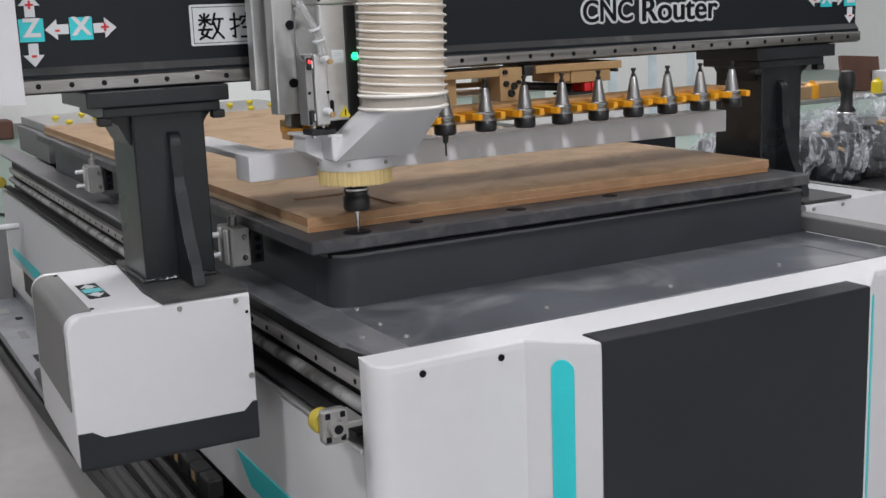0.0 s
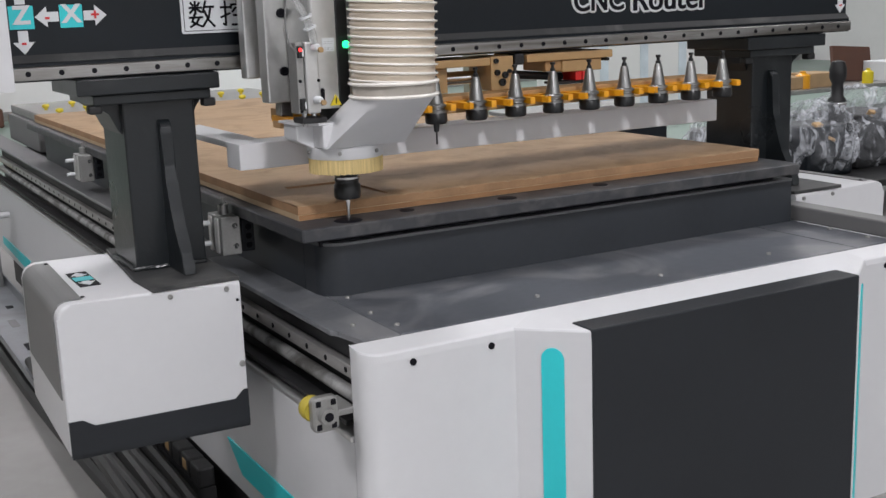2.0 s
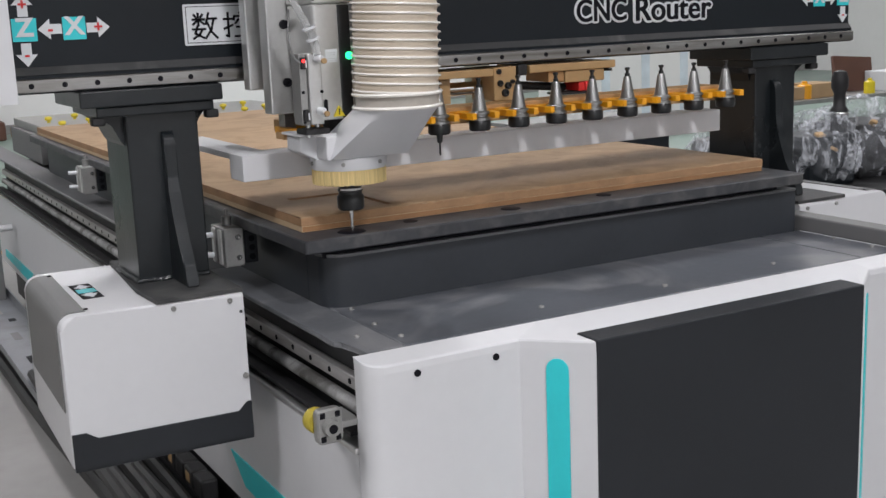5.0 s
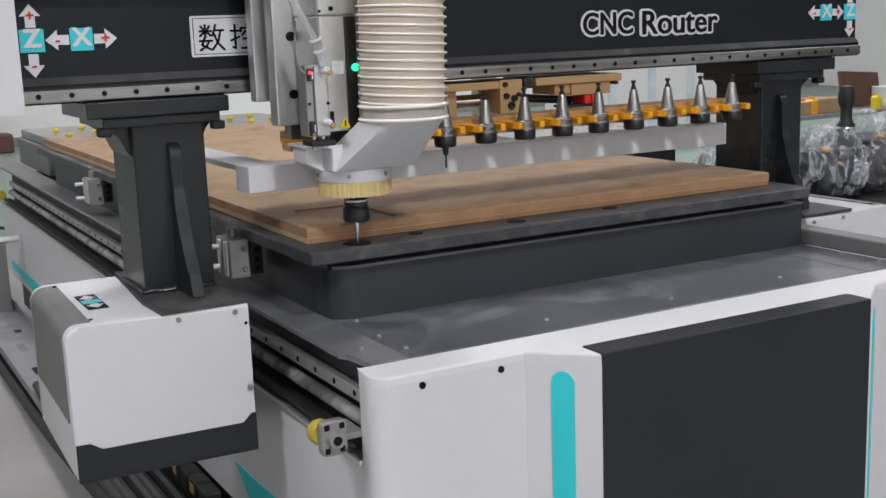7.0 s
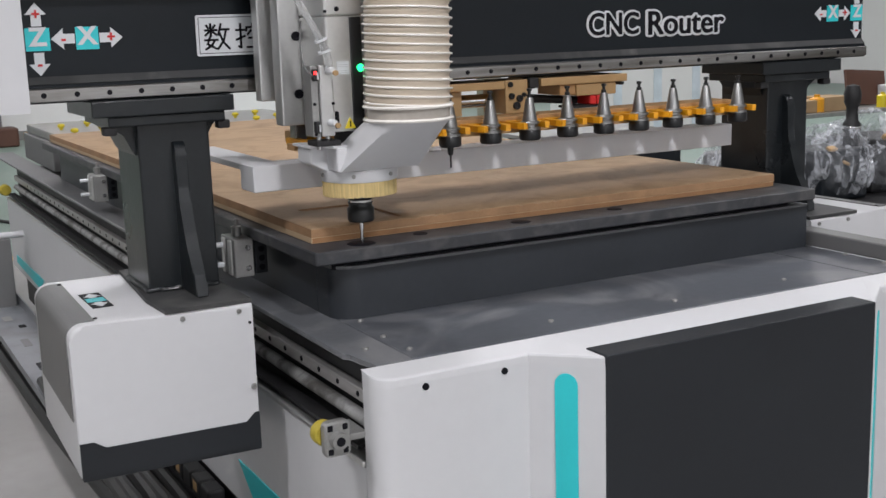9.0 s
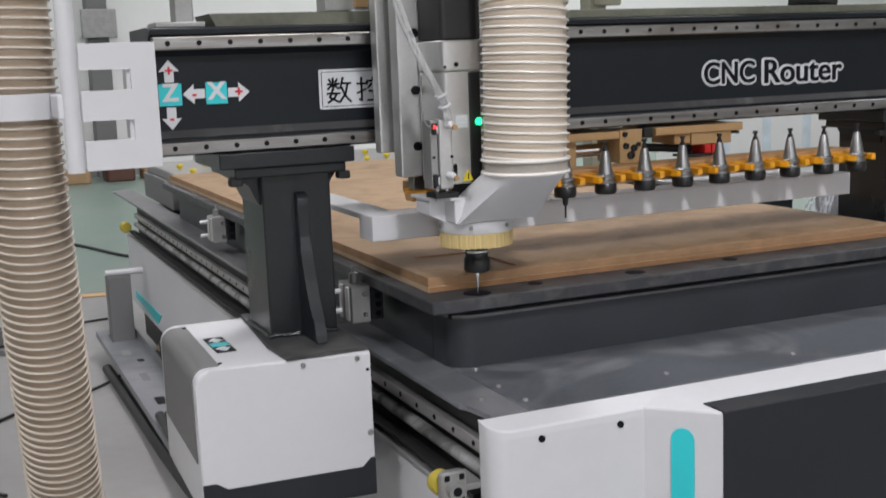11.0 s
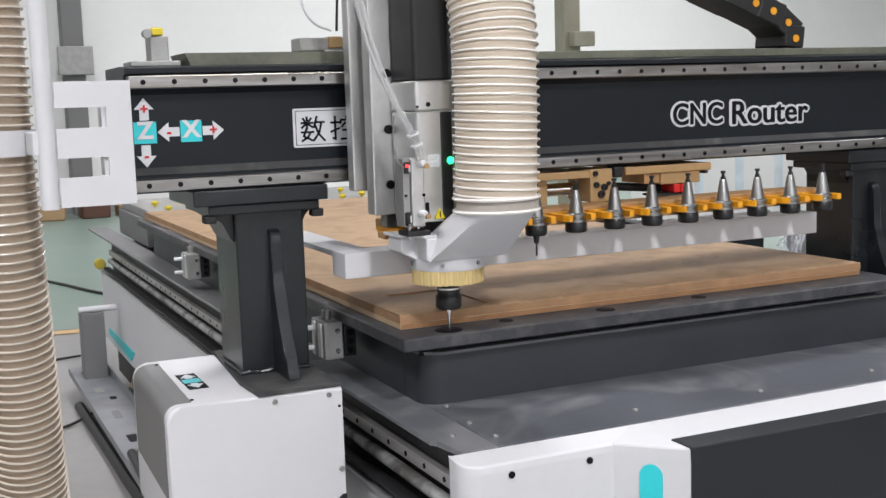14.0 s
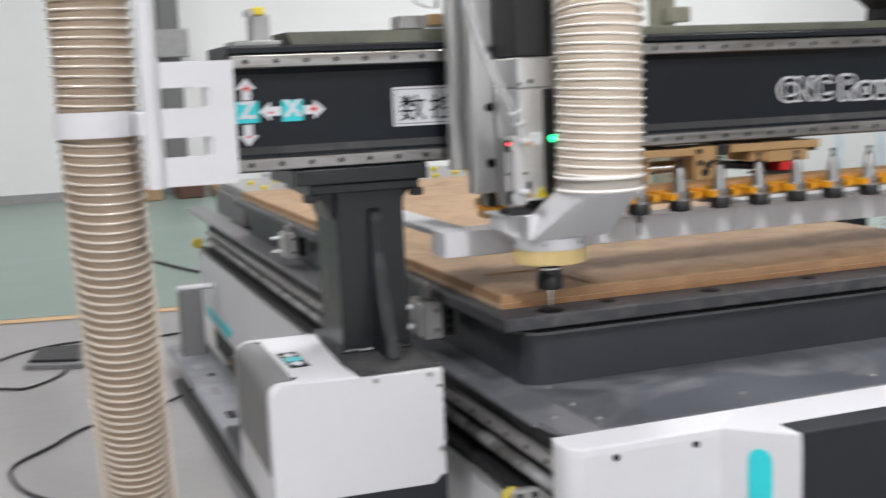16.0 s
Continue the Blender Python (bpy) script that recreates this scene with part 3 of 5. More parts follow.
def column(f, tag):
    """One gantry leg: flange, haunches, box section, gusset, and its white saddle cover."""
    def xb(x0, x1, *r, **k):
        a, b = sorted((f(x0), f(x1)))
        return box(a, b, *r, **k)

    def xp(pts, a, b, **k):
        return prism([(f(u), v) for u, v in pts], "y", a, b, **k)
    leg = gpart("column", xb(0.052, 0.196, 0.03, 0.205, 0.752, 1.10, bevel=0.004), COLUMN)
    gpart("flange", xb(-0.037, 0.242, -0.002, 0.235, 1.112, 1.144, bevel=0.003), COLUMN, leg)
    gpart("flange", xb(-0.006, 0.225, 0.008, 0.225, 1.092, 1.112, bevel=0.003), COLUMN, leg)
    gpart("haunch", xp([(0.0, 1.092), (0.06, 1.092), (0.06, 1.02), (0.045, 1.04), (0.03, 1.072)], 0.05, 0.19), COLUMN, leg)
    gpart("haunch", xp([(0.188, 1.092), (0.218, 1.092), (0.205, 1.075), (0.196, 1.055)], 0.05, 0.19), COLUMN, leg)
    for bx in (-0.015, 0.21):
        a, b = sorted((f(bx), f(bx + 0.026)))
        gpart("flange_bolt", box(a, b, 0.012, 0.038, 1.076, 1.093, 0.004), RUBBER, leg)
    # gusset plate, flaring to the front at its foot
    prof = [(0.032, 1.056), (0.026, 1.0555), (0.018, 1.050), (0.0125, 1.042), (0.011, 1.030), (0.010, 0.965), (0.004, 0.935), (-0.004, 0.910), (-0.015, 0.878), (-0.029, 0.845),
            (-0.045, 0.820), (-0.060, 0.798), (-0.068, 0.775), (-0.071, 0.7575), (0.032, 0.7575)]
    x0, x1 = sorted((f(0.118), f(0.142)))
    gpart("gusset", prism(prof, "x", x0, x1, 0.002, 1), COLUMN, leg)
    # weld bead round the foot of the column
    rng = random.Random(3)
    foot = [(0.050, 0.20), (0.050, 0.03), (0.116, 0.027)], [(0.143, 0.027), (0.197, 0.027)]
    for line in foot:
        pts = []
        for (u0, v0), (u1, v1) in zip(line, line[1:]):
            for q in range(14):
                w = q / 14
                pts.append(Vector((f(u0 + (u1 - u0) * w) + rng.uniform(-0.0012, 0.0012), v0 + (v1 - v0) * w + rng.uniform(-0.0012, 0.0012), 0.7605 + rng.uniform(-0.0008, 0.0012))))
        gpart("weld_bead", tube(pts, 0.0055, 8), COLUMN, leg)
    # base plate on the saddle
    gpart("base_plate", prism([(f(u), v) for u, v in ((0.036, -0.137), (0.205, -0.137), (0.205, 0.30), (0.054, 0.30), (0.03, -0.02))], "z", 0.7495, 0.7575), DUSTY, leg)
    # white cover, rounded along its outer top edge
    r_ = 0.028
    arc = [(-0.129 + r_ - r_ * math.cos(radians(90 * k / 6)), 0.749 - r_ + r_ * math.sin(radians(90 * k / 6))) for k in range(7)]
    bm = prism([(f(u), v) for u, v in [(-0.129, 0.46)] + arc + [(0.204, 0.749), (0.204, 0.46)]], "y", -0.142, 0.301)
    es = [e for e in bm.edges if (all(v.co.y < -0.14 for v in e.verts) or all(v.co.y > 0.30 for v in e.verts)) and all(abs(v.co.x - f(0.204)) > 0.01 or v.co.z > 0.748 for v in e.verts) and not all(v.co.z < 0.47 for v in e.verts)]
    bmesh.ops.bevel(bm, geom=es, offset=0.008, segments=3, affect="EDGES", profile=0.5)
    cover = gpart("saddle_cover", flare(bm, f), WHITE, label="white sheet-metal cover")
    # dark foot trim with a stepped upper edge
    gpart("cover_trim", flare(xp([(-0.1275, 0.4595), (0.2045, 0.4595), (0.2045, 0.530), (0.196, 0.530), (0.178, 0.513), (-0.080, 0.513), (-0.102, 0.527), (-0.1275, 0.527)], -0.1450, -0.13), f), BLACK, cover, "charcoal trim")
    gpart("cover_trim", flare(xb(-0.126, 0.2055, -0.14, 0.298, 0.452, 0.4605), f), BLACK, cover, "charcoal trim")
    # grey access panel wrapped over the outer top edge
    arc2 = [(u - 0.0025 * math.cos(radians(90 * k / 6)), v + 0.0025 * math.sin(radians(90 * k / 6))) for k, (u, v) in enumerate(arc)]
    gpart("access_panel", flare(prism([(f(u), v) for u, v in [(-0.1315, 0.562)] + arc2 + [(-0.076, 0.7515), (-0.076, 0.70), (-0.085, 0.562)]], "y", -0.112, 0.268, 0.0015, 1), f), GREYP, cover, "grey access panel")
    for bx, by in ((-0.084, -0.095), (-0.084, 0.25)):
        gpart("panel_screw", bolt((f(bx), by, 0.7515), 0.004, 0.002), INK, cover)
    if tag == "left":
        gpart("axis_sticker", prism([(f(u), v) for u, v in ((-0.068, -0.002), (-0.028, -0.002), (-0.028, 0.135), (-0.068, 0.135))], "z", 0.7492, 0.7503), INK, cover, "small sticker with teal square and white arrows")
        gpart("sticker_square", prism([(f(u), v) for u, v in ((-0.066, 0.05), (-0.030, 0.05), (-0.030, 0.085), (-0.066, 0.085))], "z", 0.7503, 0.7508), TEAL, cover)
        for y0, y1, y2 in ((0.09, 0.10, 0.130), (0.045, 0.035, 0.004)):
            gpart("sticker_arrow", prism([(f(u), v) for u, v in ((-0.0555, y0), (-0.0405, y0), (-0.0405, y1), (-0.0315, y1), (-0.048, y2), (-0.0645, y1), (-0.0555, y1))], "z", 0.7503, 0.7508), PAPER, cover)
    for bx, by in ((0.068, -0.1425), (0.177, -0.1425)):
        gpart("cover_screw", bolt((f(bx), by + set_back(bx), 0.737), 0.005, 0.004, "-y"), GREY, cover)
    gpart("cover_screw", bolt((f(0.197), -0.1425, 0.583), 0.006, 0.004, "-y"), GREY, cover)
    gpart("cover_screw", bolt((f(0.197), -0.1425, 0.712), 0.003, 0.002, "-y"), INK, cover)
    return cover


cover_left = column(lambda x: x, "left")
cover_right = column(mx, "right")

# ---- spindle head ----
head = thing("spindle_head", "aluminium router spindle with white dust hood, on the gantry rails", "router spindle", (0.417, -0.1, 1.2))


def hpart(name, bm, material, parent=head, label=""):
    return bpart(name, bm, material, parent, label)


hpart("carriage", box(0.280, 0.60, -0.055, -0.022, 1.128, 1.62, 0.003), ALU, label="machined aluminium carriage plate")
for bx in (0.30, 0.50):
    for bz in (1.16, 1.359):
        hpart("rail_block", box(bx, bx + 0.07, -0.022, 0.012, bz - 0.026, bz + 0.026, 0.003), RUBBER)
zp = hpart("z_plate", box(0.296, 0.56, -0.125, -0.085, 1.083, 1.60, 0.003), ALU)
hpart("z_rail", box(0.335, 0.36, -0.085, -0.055, 1.05, 1.62, 0.002), STEEL)
hpart("z_rail", box(0.50, 0.525, -0.085, -0.055, 1.05, 1.62, 0.002), STEEL)
for bz in (1.143, 1.253, 1.363):
    hpart("plate_bolt", bolt((0.331, -0.125, bz), 0.009, 0.006, "-y"), INK, zp)
# spindle body with chamfered front edges
octo = [(0.338, -0.13), (0.338, -0.238), (0.344, -0.245), (0.412, -0.245), (0.432, -0.222), (0.432, -0.13)]
sp = hpart("spindle_body", prism(octo, "z", 1.075, 1.287, 0.002, 1), ALU, label="satin aluminium spindle motor")
hpart("spindle_cap", prism([(0.377 + (a - 0.377) * 1.03, -0.19 + (b + 0.19) * 1.03) for a, b in octo], "z", 1.288, 1.345, 0.003, 1), ALU, sp)
hpart("cap_screw", bolt((0.365, -0.2467, 1.30), 0.0045, 0.003, "-y"), INK, sp)
hpart("cap_screw", bolt((0.342, -0.2467, 1.296), 0.003, 0.002, "-y"), INK, sp)
hpart("spindle_top", prism([(0.377 + (a - 0.377) * 0.96, -0.19 + (b + 0.19) * 0.96) for a, b in octo], "z", 1.346, 1.56, 0.003, 1), RUBBER, sp, "black motor cover")
hpart("spindle_side", box(0.390, 0.413, -0.2475, -0.24, 1.078, 1.285, 0.001), RUBBER, sp)
hpart("spindle_nose", lathe([(0, 0), (0.038, 0), (0.045, 0.01), (0.045, 0.10), (0, 0.10)], pose(0.417, -0.2, 0.975)), RUBBER, sp)
hpart("led", lathe([(0, 0.005), (0.006, 0.0045), (0.0072, 0.002), (0.0072, 0), (0, 0)], pose(0.408, -0.2476, 1.192, 90), 16), GREEN_LED, sp, "green status light")
hpart("slot", prism([(0.357 + u, v) for u, v in stripe(0.007, 1.082, 1.114)], "y", -0.2475, -0.24), INK, sp)
hpart("warning_label", prism([(0.371, 1.081), (0.393, 1.081), (0.382, 1.101)], "y", -0.2492, -0.24), KNOB, sp, "yellow warning triangle")
hpart("warning_mark", box(0.3808, 0.3832, -0.2500, -0.249, 1.084, 1.095), INK, sp)
hpart("code_label", box(0.361, 0.385, -0.2465, -0.24, 1.181, 1.205), PAPER, sp, "white square label")
random.seed(4)
lab = bmesh.new()
for i in range(5):
    for j in range(3):
        if random.random() < 0.6:
            add_box(lab, 0.364 + 0.0065 * j, 0.369 + 0.0065 * j, -0.2470, -0.2463, 1.184 + 0.0036 * i, 1.1845 + 0.0036 * i)
hpart("label_print", lab, GREYP, sp)
# pneumatic cylinder beside the spindle
cy = hpart("air_cylinder", box(0.306, 0.333, -0.262, -0.216, 1.070, 1.20, 0.003), ALU, label="grey air cylinder with clear tubes")
hpart("cylinder_guide", box(0.291, 0.3055, -0.256, -0.216, 1.070, 1.20, 0.002), GREY, cy)
for z in (1.19, 1.095):
    hpart("fitting", lathe([(0, 0), (0.007, 0), (0.007, 0.016), (0.0045, 0.022), (0, 0.022)], pose(0.324, -0.2625, z, 90), 14), PAPER, cy)
    hpart("fitting_tip", lathe([(0, 0), (0.005, 0), (0.005, 0.006), (0, 0.006)], pose(0.327, -0.2845, z - 0.004, 90), 12), BRASS, cy)
    hpart("sensor", box(0.292, 0.302, -0.268, -0.2565, z - 0.018, z + 0.004, 0.002), RUBBER, cy)
    hpart("sensor_label", box(0.2985, 0.3012, -0.2690, -0.2675, z - 0.015, z - 0.002), PAPER, cy)
hpart("sensor_light", box(0.2915, 0.2975, -0.2705, -0.2685, 1.184, 1.190, 0.001), RED_LED, cy, "red sensor light")
hpart("air_tube", tube(smooth_path([(0.325, -0.272, 1.195), (0.321, -0.267, 1.225), (0.303, -0.255, 1.27), (0.284, -0.235, 1.32), (0.262, -0.20, 1.42), (0.25, -0.12, 1.6), (0.25, -0.03, 1.75)]), 0.005, 8), CLEAR, cy)
hpart("air_tube", tube(smooth_path([(0.319, -0.272, 1.195), (0.313, -0.267, 1.228), (0.295, -0.255, 1.275), (0.276, -0.235, 1.325), (0.252, -0.20, 1.42), (0.24, -0.12, 1.6), (0.24, -0.03, 1.75)]), 0.0045, 8), CLEAR, cy)
hpart("sensor_cable", tube(smooth_path([(0.295, -0.265, 1.18), (0.284, -0.25, 1.195), (0.281, -0.24, 1.23), (0.288, -0.23, 1.28)]), 0.0018, 6), GREYP, cy)
for gx in (0.310, 0.328):
    hpart("guide_rod", tube([Vector((gx, -0.235, 1.045)), Vector((gx, -0.235, 1.07))], 0.005, 10), CHROME, cy)
hpart("rod_clamp", box(0.296, 0.345, -0.258, -0.21, 1.0515, 1.062, 0.002), RUBBER, cy)

for z in (1.225, 1.245):
    hpart("tube_tie", lathe([(0.009, -0.002), (0.0125, -0.002), (0.0125, 0.002), (0.009, 0.002)], pose(0.317 - (z - 1.225) * 0.35, -0.266, z, 0, -20), 14), PAPER, cy)
for z in (1.15, 1.095):
    hpart("cylinder_screw", bolt((0.296, -0.256, z - 0.02), 0.003, 0.002, "-y"), INK, cy)
    hpart("cylinder_screw", bolt((0.330, -0.262, 1.13), 0.003, 0.002, "-y"), INK, cy)
cy.location.x += 0.013

# dust hood: ring, brush, slanting duct
hood = hpart("dust_hood", lathe([(0.03, 0.0), (0.072, 0.0), (0.074, 0.003), (0.074, 0.022), (0.070, 0.025), (0.03, 0.025)], pose(0.417, -0.2, 0.978), 40), WHITE, label="white moulded dust hood")
for i in range(6):
    a = radians(-122 + 60 * i)
    hpart("hood_screw", lathe([(0, 0.003), (0.004, 0.003), (0.004, 0), (0, 0)], Matrix.Translation((0.417 + 0.074 * math.cos(a), -0.2 + 0.074 * math.sin(a), 0.991)) @ Matrix.Rotation(a, 4, "Z") @ pose(0, 0, 0, 0, 90), 10), GREY, hood)
br = bmesh.new()
random.seed(7)
for i in range(420):
    a = 2 * math.pi * i / 420
    w = 2 * math.pi / 420 * 0.085 * 0.62
    zlow = 0.949 + random.uniform(0, 0.003)
    add_box(br, 0.066, 0.0715 + random.uniform(-0.0006, 0.0006), -w, w, zlow, 0.979, m=Matrix.Translation((0.417, -0.2, 0)) @ Matrix.Rotation(a, 4, "Z"))
hpart("brush", br, BRISTLE, hood, "straw-coloured bristle skirt")
hpart("hood_bracket", prism([(0.306, -0.215), (0.342, -0.258), (0.40, -0.258), (0.40, -0.14), (0.306, -0.14)], "z", 1.046, 1.051, 0.001), WHITE, hood)
hpart("hood_neck", prism([(0.312, 1.046), (0.40, 1.046), (0.40, 0.999), (0.345, 0.999), (0.312, 1.016)], "y", -0.215, -0.15, 0.003), WHITE, hood)
# duct: square-rounded section lofted from the ring to the hose collar
duct = bmesh.new()
HX, HY = 0.468, -0.32
secs = []
bx0, bx1, by0, by1 = 0.350, 0.512, -0.268, -0.135
for k in range(11):
    t = k / 10
    cz = 1.002 + (1.098 - 1.002) * t
    ring = []
    for i in range(40):
        a = 2 * math.pi * i / 40
        big = max(abs(math.cos(a)), abs(math.sin(a)))
        sx, sy = (bx0 + bx1) / 2 + (bx1 - bx0) / 2 * math.cos(a) / big, (by0 + by1) / 2 + (by1 - by0) / 2 * math.sin(a) / big
        ex, ey = HX + 0.079 * math.cos(a), HY + 0.079 * math.sin(a)
        ring.append(duct.verts.new((sx + (ex - sx) * t, sy + (ey - sy) * t, cz)))
    secs.append(ring)
for a, b in zip(secs, secs[1:]):
    for i in range(40):
        duct.faces.new((a[i], a[(i + 1) % 40], b[(i + 1) % 40], b[i])).smooth = True
hpart("duct", duct, WHITE, hood)
hpart("duct_cheek", box(0.346, 0.42, -0.262, -0.15, 1.002, 1.046, 0.003), WHITE, hood)
# tool in the spindle
tl = hpart("tool_nut", lathe([(0, 0), (0.024, 0), (0.0265, 0.004), (0.0265, 0.026), (0.023, 0.030), (0.023, 0.036), (0.025, 0.037), (0.025, 0.043), (0.021, 0.045), (0.021, 0.05), (0.024, 0.051), (0.024, 0.075), (0, 0.075)], pose(0.417, -0.2, 0.895), 28), NUT, label="black collet nut")
hpart("tool_collar", lathe([(0.0235, 0.0), (0.0255, 0.001), (0.0255, 0.005), (0.0235, 0.006)], pose(0.417, -0.2, 0.933), 28), CHROME, tl)
hpart("tool_collar", lathe([(0.0235, 0.0), (0.0255, 0.001), (0.0255, 0.005), (0.0235, 0.006)], pose(0.417, -0.2, 0.943), 28), CHROME, tl)
hpart("cutter", lathe([(0, 0), (0.003, 0.001), (0.003, 0.025), (0.0045, 0.03), (0.0045, 0.045), (0, 0.045)], pose(0.417, -0.2, 0.851), 12), CHROME, tl, "bright milling cutter")


def ribbed_hose(name, label, path, radius, pitch, wall, rib, category="hose"):
    """A translucent hose wall with a stiff white helix round it."""
    ob = thing(name, label, category)
    length = 0
    cum = [0]
    for a, b in zip(path, path[1:]):
        length += (b - a).length
        cum.append(length)

    def at(s):
        s = min(max(s, 0), length)
        for i in range(len(cum) - 1):
            if s <= cum[i + 1]:
                t = (s - cum[i]) / (cum[i + 1] - cum[i])
                d = (path[i + 1] - path[i]).normalized()
                return path[i].lerp(path[i + 1], t), d
    n = max(4, int(length / pitch * 8))
    pts, rad = [], []
    for i in range(n + 1):
        s = length * i / n
        q, d = at(s)
        pts.append(q)
        rad.append(radius * (0.975 - 0.03 * (0.5 + 0.5 * math.cos(2 * math.pi * s / pitch + math.pi))))
    part("hose_wall", tube(pts, rad, 40, False), wall, ob)
    hp = []
    turns = length / pitch
    m = int(turns * 36)
    ref = Vector((1, 0, 0))
    for i in range(m + 1):
        q, d = at(length * i / m)
        u = (ref - d * ref.dot(d)).normalized()
        w = d.cross(u)
        a = -2 * math.pi * i / 36
        hp.append(q + radius * (math.cos(a) * u + math.sin(a) * w))
    part("helix", tube(hp, pitch * 0.14, 6), rib, ob, "glossy white stiffening helix")
    return ob


hose = ribbed_hose("dust_hose", "cream ribbed dust hose fixed to the white spindle hood", smooth_path([(HX, HY, 1.120), (HX + 0.002, HY, 1.2), (HX + 0.004, HY, 1.32), (HX + 0.006, HY + 0.01, 1.45), (HX + 0.0, HY + 0.06, 1.62), (HX - 0.02, HY + 0.2, 1.8)]), 0.081, 0.0157, HOSE, RIB)
part("clamp_band", lathe([(0.074, 0.004), (0.0775, 0.004), (0.0775, 0.024), (0.074, 0.024)], pose(HX, HY, 1.096), 40), SMOKE, hose, "smoky plastic collar")
for z in (1.095, 1.119):
    part("clamp_rim", lathe([(0.074, 0.0), (0.083, 0.0), (0.085, 0.003), (0.083, 0.006), (0.074, 0.006)], pose(HX, HY, z), 40), RIB, hose, "white rim")

# ---- tool rack under the gantry ----
rack = thing("tool_rack", "tool changer rack with yellow forks, hung under the gantry", "tool rack", (0.95, 0.0, 1.0))


def rpart(name, bm, material, parent=rack, label=""):
    return bpart(name, bm, material, parent, label)


YT = -0.12
rpart("white_channel", box(0.262, 1.524, -0.03, 0.05, 0.945, 0.998, 0.002), WHITE, label="white sheet-metal channel")
rpart("channel_arm", box(0.262, 0.335, 0.0505, 0.45, 0.985, 0.998, 0.002), WHITE)
rpart("plank", box(0.352, 1.50, -0.06, 0.02, 1.038, 1.062, 0.002), WOOD, label="plywood plank")
rpart("plank_rest", box(0.325, 1.50, -0.10, -0.06, 1.030, 1.044, 0.002), WOOD)
rpart("top_plate", box(0.50, 0.876, 0.0, 0.14, 1.119, 1.136, 0.002), BRASS, label="tan mounting plate")
rpart("top_plate", box(0.971, 1.216, -0.005, 0.14, 1.120, 1.138, 0.002), BRASS, label="tan mounting plate")
hang = rpart("hanger", box(0.877, 0.937, 0.0, 0.10, 1.0625, 1.138, 0.002), BRASS, label="tan hanger block")
for bx, bz, br_ in ((0.889, 1.128, 0.006), (0.892, 1.102, 0.007), (0.913, 1.096, 0.008), (0.925, 1.104, 0.005), (0.905, 1.080, 0.009)):
    rpart("hanger_screw", bolt((bx, 0.0, bz), br_, 0.007, "-y"), NUT, hang)
rpart("hanger", box(0.735, 0.775, 0.02, 0.10, 1.0625, 1.1185, 0.002), BRASS, label="tan hanger block")
rpart("hanger", box(0.60, 0.64, 0.02, 0.10, 0.9985, 1.1185, 0.002), BRASS, label="tan hanger block")
rpart("stop_knob", box(0.940, 0.966, -0.004, 0.03, 1.116, 1.141, 0.004), RUBBER)
rpart("stop_knob", box(1.196, 1.206, -0.006, 0.02, 1.112, 1.1195, 0.002), RUBBER)
rpart("slide_block", box(1.028, 1.072, 0.004, 0.10, 1.096, 1.1195, 0.002), WOOD)
rpart("slide_block", box(1.0725, 1.186, 0.0, 0.10, 1.092, 1.1195, 0.002), BRASS)
rpart("red_block", box(1.111, 1.129, 0.0, 0.06, 1.070, 1.0915, 0.003), RED)
rpart("red_block", box(1.131, 1.149, 0.0, 0.06, 1.070, 1.0915, 0.003), RED)
rpart("valve_body", box(1.06, 1.155, 0.004, 0.06, 1.0635, 1.0695, 0.002), RUBBER)
rpart("slide_rod", tube([Vector((0.776, 0.06, 1.092)), Vector((0.876, 0.06, 1.092))], 0.015, 16), CHROME)
rpart("slide_rod", tube([Vector((0.938, 0.06, 1.094)), Vector((1.11, 0.06, 1.078))], 0.010, 14), RUBBER)
PITCH = 0.099
XT = 0.665


def fork():
    bm = bmesh.new()
    for sgn in (-1, 1):
        pts = [(sgn * 0.0225, -0.026), (sgn * 0.033, -0.028), (sgn * 0.040, -0.014), (sgn * 0.040, 0.046), (sgn * 0.023, 0.046), (sgn * 0.023, 0.01)]
        add_prism(bm, pts, "z", -0.0065, 0.0065)
    add_box(bm, -0.040, 0.040, 0.04, 0.07, -0.0065, 0.0065)
    return bm


SHRINK = Matrix.Diagonal((0.9, 0.9, 0.93, 1))


def tool_holder(bit):
    ob = thing("tool_holder", "steel taper tool holder with black collet nut in a yellow fork", "tool holder", group="tool holders in the rack")
    part("taper", lathe([(0, 0.022), (0.0245, 0.022), (0.0245, 0.028), (0.020, 0.030), (0.020, 0.034), (0.0245, 0.036), (0.0245, 0.040), (0.0185, 0.043), (0.009, 0.094), (0.008, 0.096), (0, 0.096)], SHRINK, 24), TOOL, ob, "bright steel taper")
    part("nut", lathe([(0, -0.002), (0.023, -0.002), (0.0262, 0.002), (0.0262, 0.019), (0.024, 0.022), (0, 0.022)], SHRINK, 24), NUT, ob, "black collet nut")
    part("pull_stud", lathe([(0, 0.0955), (0.0065, 0.096), (0.0065, 0.102), (0.004, 0.104), (0.004, 0.11), (0.0065, 0.112), (0.0065, 0.117), (0, 0.118)], SHRINK, 16), NUT, ob, "black pull stud")
    if bit == 1:
        part("cutter", lathe([(0, -0.05), (0.0022, -0.049), (0.0022, -0.022), (0.006, -0.02), (0.008, -0.002), (0, -0.002)], SHRINK, 12), NUT, ob)
    if bit == 2:
        part("cutter", lathe([(0, -0.024), (0.004, -0.022), (0.010, -0.016), (0.010, -0.008), (0.005, -0.007), (0.005, -0.002), (0, -0.002)], SHRINK, 12), BRASS, ob)
    return ob


